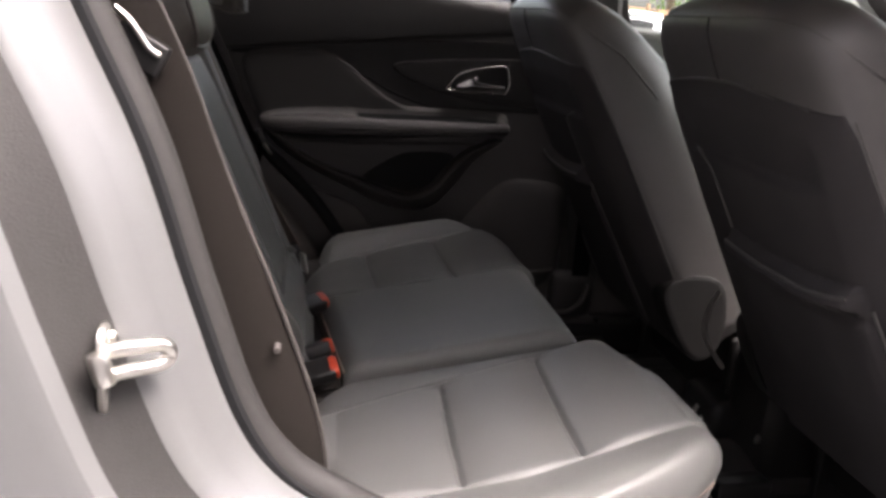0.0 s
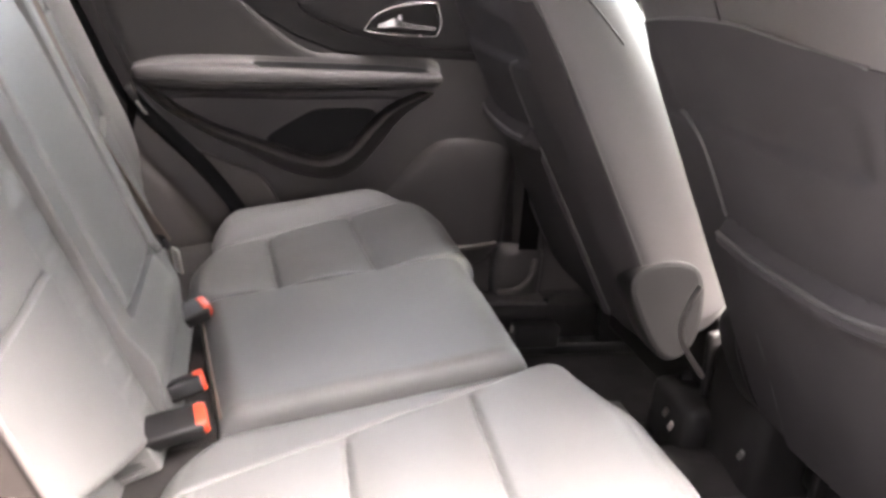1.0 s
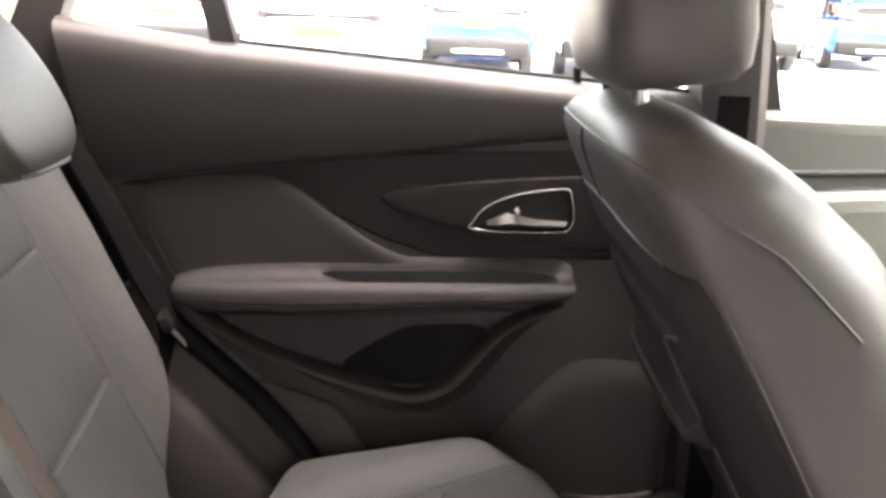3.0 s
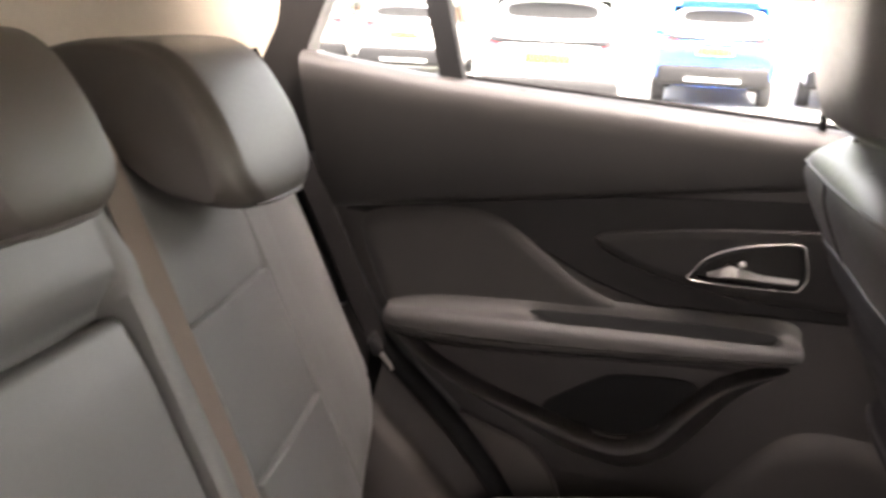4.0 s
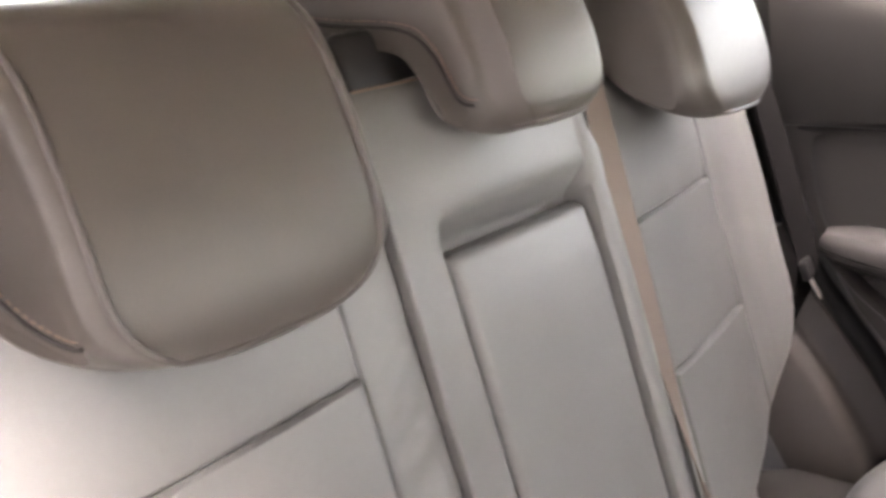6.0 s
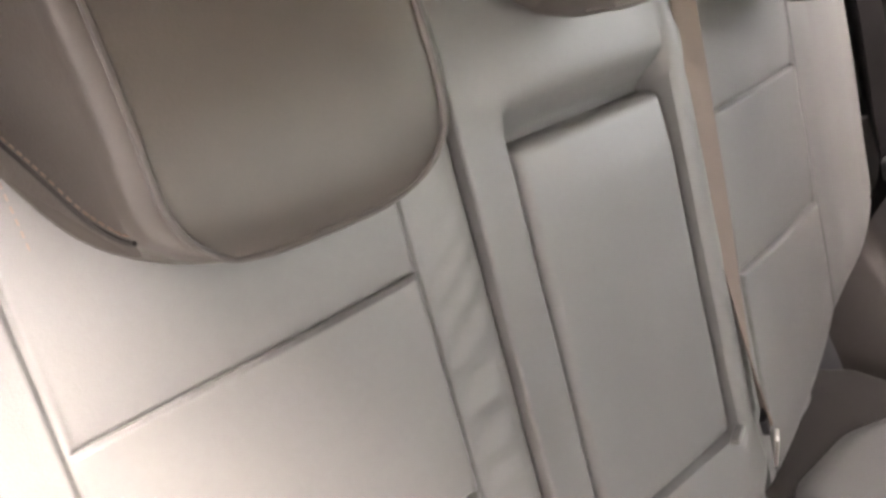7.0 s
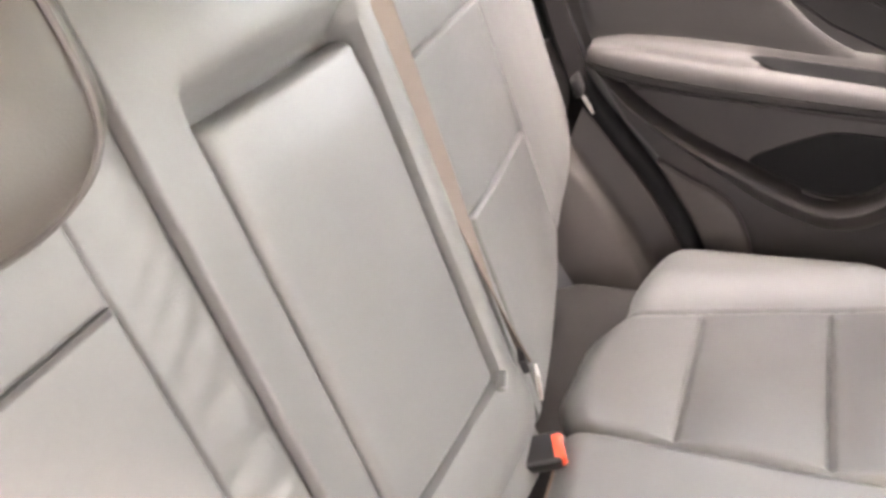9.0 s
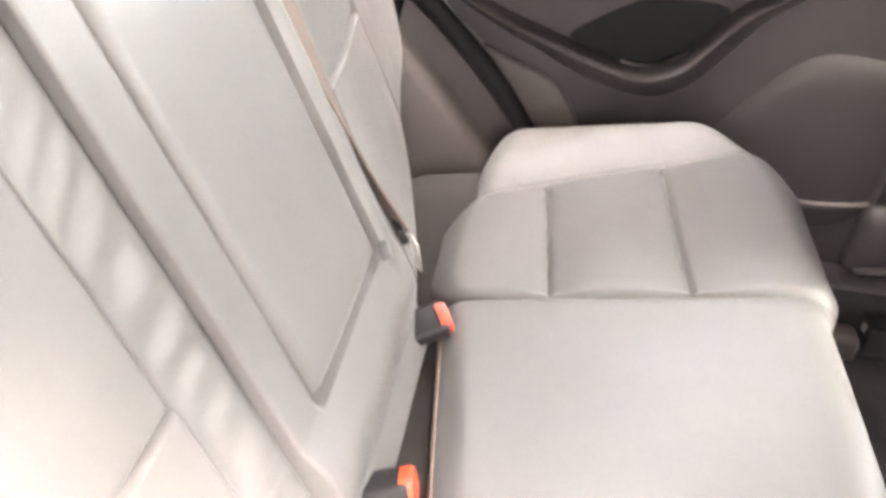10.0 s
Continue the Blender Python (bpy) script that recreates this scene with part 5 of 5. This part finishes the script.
def car_ring(y, w, z0, z1, e=0.45):
    out = []
    for k in range(28):
        a = 2 * math.pi * k / 28
        ca, sa = math.cos(a), math.sin(a)
        out.append(Vector((w * math.copysign(abs(ca) ** e, ca), y, (z0 + z1) / 2 + (z1 - z0) / 2 * math.copysign(abs(sa) ** (e + 0.1), sa))))
    return out


def parked_car(at, turn, paint, tall, label):
    """A hatchback or SUV with its tail at local y = 0 and its nose at y = 4.3."""
    car = thing("parked_car", (0, 0, 0), label, "car", "parked cars")
    pm = PAINTS[paint]
    body = loft("body", [car_ring(y, w, z0, z1) for y, w, z0, z1 in ((0.02, 0.72, 0.42, 0.70), (0.0, 0.80, 0.36, 0.86), (0.06, 0.86, 0.32, 0.98), (0.3, 0.895, 0.28, 1.02), (0.9, 0.905, 0.26, 1.03), (2.0, 0.91, 0.25, 1.03), (3.0, 0.905, 0.26, 1.02), (3.4, 0.89, 0.28, 0.98), (3.9, 0.86, 0.30, 0.90), (4.2, 0.78, 0.34, 0.80), (4.28, 0.66, 0.42, 0.66))], pm, car)
    loft("cabin", [car_ring(y, w, 0.9, z, 0.5) for y, w, z in ((0.10, 0.70, 1.04), (0.22, 0.74, tall - 0.22), (0.40, 0.72, tall - 0.06), (0.8, 0.70, tall - 0.01), (1.6, 0.70, tall), (2.3, 0.69, tall - 0.05), (2.75, 0.70, tall - 0.30), (3.2, 0.72, 1.02))], CAR_GLASS, car, "dark glass cabin")
    loft("roof", [[Vector((x * w, y, z + dz)) for x, dz in ((-1, -0.05), (-0.8, 0.004), (0, 0.022), (0.8, 0.004), (1, -0.05), (0.8, -0.06), (-0.8, -0.06))] for y, w, z in ((0.20, 0.62, tall - 0.09), (0.42, 0.70, tall - 0.03), (0.9, 0.705, tall), (1.7, 0.705, tall + 0.005), (2.35, 0.68, tall - 0.05))], pm, car, "painted roof")
    for sx in (-1, 1):
        tube("rear_pillar", [(sx * 0.74, 0.10, 1.02), (sx * 0.71, 0.22, tall - 0.25), (sx * 0.66, 0.42, tall - 0.07)], 0.055, pm, car)
        tube("door_pillar", [(sx * 0.76, 1.45, 1.02), (sx * 0.72, 1.55, tall - 0.06)], 0.03, CAR_TRIM_SHADE, car)
        tube("roof_bar", [(sx * 0.60, 0.45, tall + 0.02), (sx * 0.61, 1.2, tall + 0.05), (sx * 0.60, 2.1, tall + 0.0)], 0.016, CAR_TRIM_SHADE, car)
        tail = slab("tail_lamp", [(0.44, 0.86), (0.80, 0.84), (0.84, 0.92), (0.80, 1.00), (0.60, 0.98), (0.46, 0.93)], lambda a, b, h: Vector((sx * a, 0.02 - h + 0.10 * (a - 0.4) ** 2 + (0.05 if b > 0.95 else 0), b)), [(0, -0.04), (0, 0.01), (0.012, 0.022)], TAIL, car, "red tail lamp")
        tube("mirror", [(sx * 0.88, 2.85, 1.03), (sx * 0.98, 2.82, 1.06), (sx * 1.04, 2.82, 1.06)], 0.07, pm, car, n=4)
        for y in (0.78, 3.38):
            wheel = rod("wheel", (sx * 0.70, y, 0.33), (sx * 0.90, y, 0.33), 0.33, TYRE, car, "black tyre", seg=32)
            rod("rim", (sx * 0.88, y, 0.33), (sx * 0.915, y, 0.33), 0.215, RIM, wheel, "alloy rim", seg=20)
    rear_lay = lambda a, b, h: Vector((a, 0.05 - h + (b - 1.05) * 0.42, b))
    slab("rear_window", [(-0.68, 1.02), (0.68, 1.02), (0.66, 1.14), (0.62, tall - 0.12), (-0.62, tall - 0.12), (-0.66, 1.14)], rear_lay, [(0, -0.05), (0, 0.008), (0.01, 0.012)], PAINTED_SKY_GLASS, car, "rear window with the sky's reflection put into its colour")
    # dark strip paints the shaded glass below the spoiler
    slab("window_top", [(-0.44, tall - 0.36), (0.44, tall - 0.36), (0.53, tall - 0.31), (0.50, tall - 0.18), (-0.50, tall - 0.18), (-0.53, tall - 0.31)], rear_lay, [(0, 0.0), (0, 0.018), (0.01, 0.022)], CAR_TRIM_SHADE, car, "dark strip for the shade under the spoiler")
    rbox("spoiler", (0, 0.17, tall - 0.06), (1.12, 0.20, 0.035), 0.014, pm, car)
    rbox("bumper", (0, 0.05, 0.47), (1.62, 0.22, 0.30), 0.08, CAR_TRIM_SHADE, car, "black plastic bumper")
    rbox("skid_strip", (0, -0.05, 0.42), (0.8, 0.03, 0.06), 0.012, RIM, car, "silver bumper strip")
    plate = rbox("number_plate", (0, -0.02, 0.83), (0.52, 0.02, 0.11), 0.004, PLATE, car, "yellow number plate")
    for i in range(6):
        rbox("plate_bar", (-0.19 + i * 0.076, -0.0325, 0.83), (0.045, 0.004, 0.065), 0, PLATE_BAR, plate)
    rbox("badge_strip", (0, -0.01, 0.95), (0.55, 0.03, 0.03), 0.008, CHROME, car, "chrome handle strip")
    car.matrix_basis = pose(at[0], at[1], -TILT * at[1], 0, 0, turn)
    return car


parked_car((-0.79, 8.9), 2, "white", 1.62, "white parked car with dark rear glass")
parked_car((1.22, 12.5), -3, "blue", 1.60, "bright blue parked car with yellow plate")
parked_car((-3.77, 13.2), 6, "white", 1.48, "white parked hatchback with yellow plate")
parked_car((-5.9, 13.9), 8, "white", 1.50, "white parked car at the end of the row")
parked_car((3.40, 12.9), -8, "white", 1.48, "white parked car beside the blue one")
parked_car((6.6, 15.2), -10, "silver", 1.50, "silver parked car in the row")
parked_car((9.4, 16.0), -12, "blue", 1.46, "blue parked car far along the row")
parked_car((-5.6, 24.0), 90, "silver", 1.5, "silver car parked across the back row")

LEAF = mat("tree_leaves", (0.11, 0.19, 0.03), 0.7, vary=0.5, blotch=1.5)
BARK = mat("tree_bark", (0.12, 0.09, 0.06), 0.9, grain=0.8, grain_size=30, vary=0.3)
FENCE = mat("brown_fence_wood", (0.22, 0.13, 0.07), 0.8, grain=0.4, grain_size=60, vary=0.3)


def tree(at, high, seed):
    rnd = random.Random(seed)
    t = thing("tree", (0, 0, 0), "leafy green tree beyond the car park", "tree", "trees")
    tube("trunk", [(0, 0, 0), (0.05, 0.02, high * 0.25), (-0.04, 0.05, high * 0.5), (0.02, 0, high * 0.75)], 0.16, BARK, t)
    for k in range(6):
        a = k * 1.05 + rnd.random()
        tube("limb", [(0, 0, high * (0.3 + 0.06 * k)), (math.cos(a) * 0.7, math.sin(a) * 0.7, high * (0.42 + 0.06 * k)), (math.cos(a) * 1.5, math.sin(a) * 1.5, high * (0.5 + 0.07 * k))], 0.05, BARK, t, n=4, seg=6)
    verts, faces = [], []
    blobs = [(Vector((rnd.uniform(-1.8, 1.8), rnd.uniform(-1.8, 1.8), high * rnd.uniform(0.35, 0.95))), rnd.uniform(0.6, 1.2)) for _ in range(26)]
    for c, r in blobs:
        for _ in range(110):
            d = Vector((rnd.gauss(0, 1), rnd.gauss(0, 1), rnd.gauss(0, 1))).normalized() * r * rnd.uniform(0.6, 1.05)
            p, q = c + d, Euler((rnd.uniform(0, 6.3), rnd.uniform(0, 6.3), rnd.uniform(0, 6.3))).to_matrix()
            o = len(verts)
            verts += [p + q @ Vector(v) * rnd.uniform(0.10, 0.2) for v in ((-1, 0, 0), (0, -0.5, 0.1), (1, 0, 0), (0, 0.5, 0.1))]
            faces.append((o, o + 1, o + 2, o + 3))
    me = bpy.data.meshes.new("crown")
    me.from_pydata([tuple(v) for v in verts], [], faces)
    link("crown", me, LEAF, t, smooth=False)
    t.matrix_basis = pose(at[0], at[1], -TILT * at[1])
    return t


first = tree((-9, 27), 7.0, 3)
for x, y, r in ((-13.5, 29, 40), (-3.5, 28, 160), (3, 30, 250), (8, 29, 90), (13, 28, 10), (18, 30, 200), (-18, 31, 120)):
    copy_thing(first, pose(x, y, -TILT * y, 0, 0, r))
fence = thing("fence", (4, 24, 0), "brown wooden panel fence along the car park", "fence")
for i in range(16):
    rbox("fence_panel", (-10 + i * 1.84, 25.5, -TILT * 25 + 0.9), (1.76, 0.05, 1.7), 0.01, FENCE, fence)
    rbox("fence_post", (-10.92 + i * 1.84, 25.5, -TILT * 25 + 0.95), (0.10, 0.10, 1.9), 0.01, FENCE, fence)
post = thing("lamp_post", (0.02, 15, 0.1), "grey steel lamp post between the parked cars", "lamp post")
tube("pole", [(0.02, 15, 0.1), (0.02, 15, 2.5), (0.02, 15, 5.0)], 0.11, RIM, post)
rbox("lantern", (0.02, 14.8, 5.05), (0.25, 0.6, 0.12), 0.04, RIM, post)
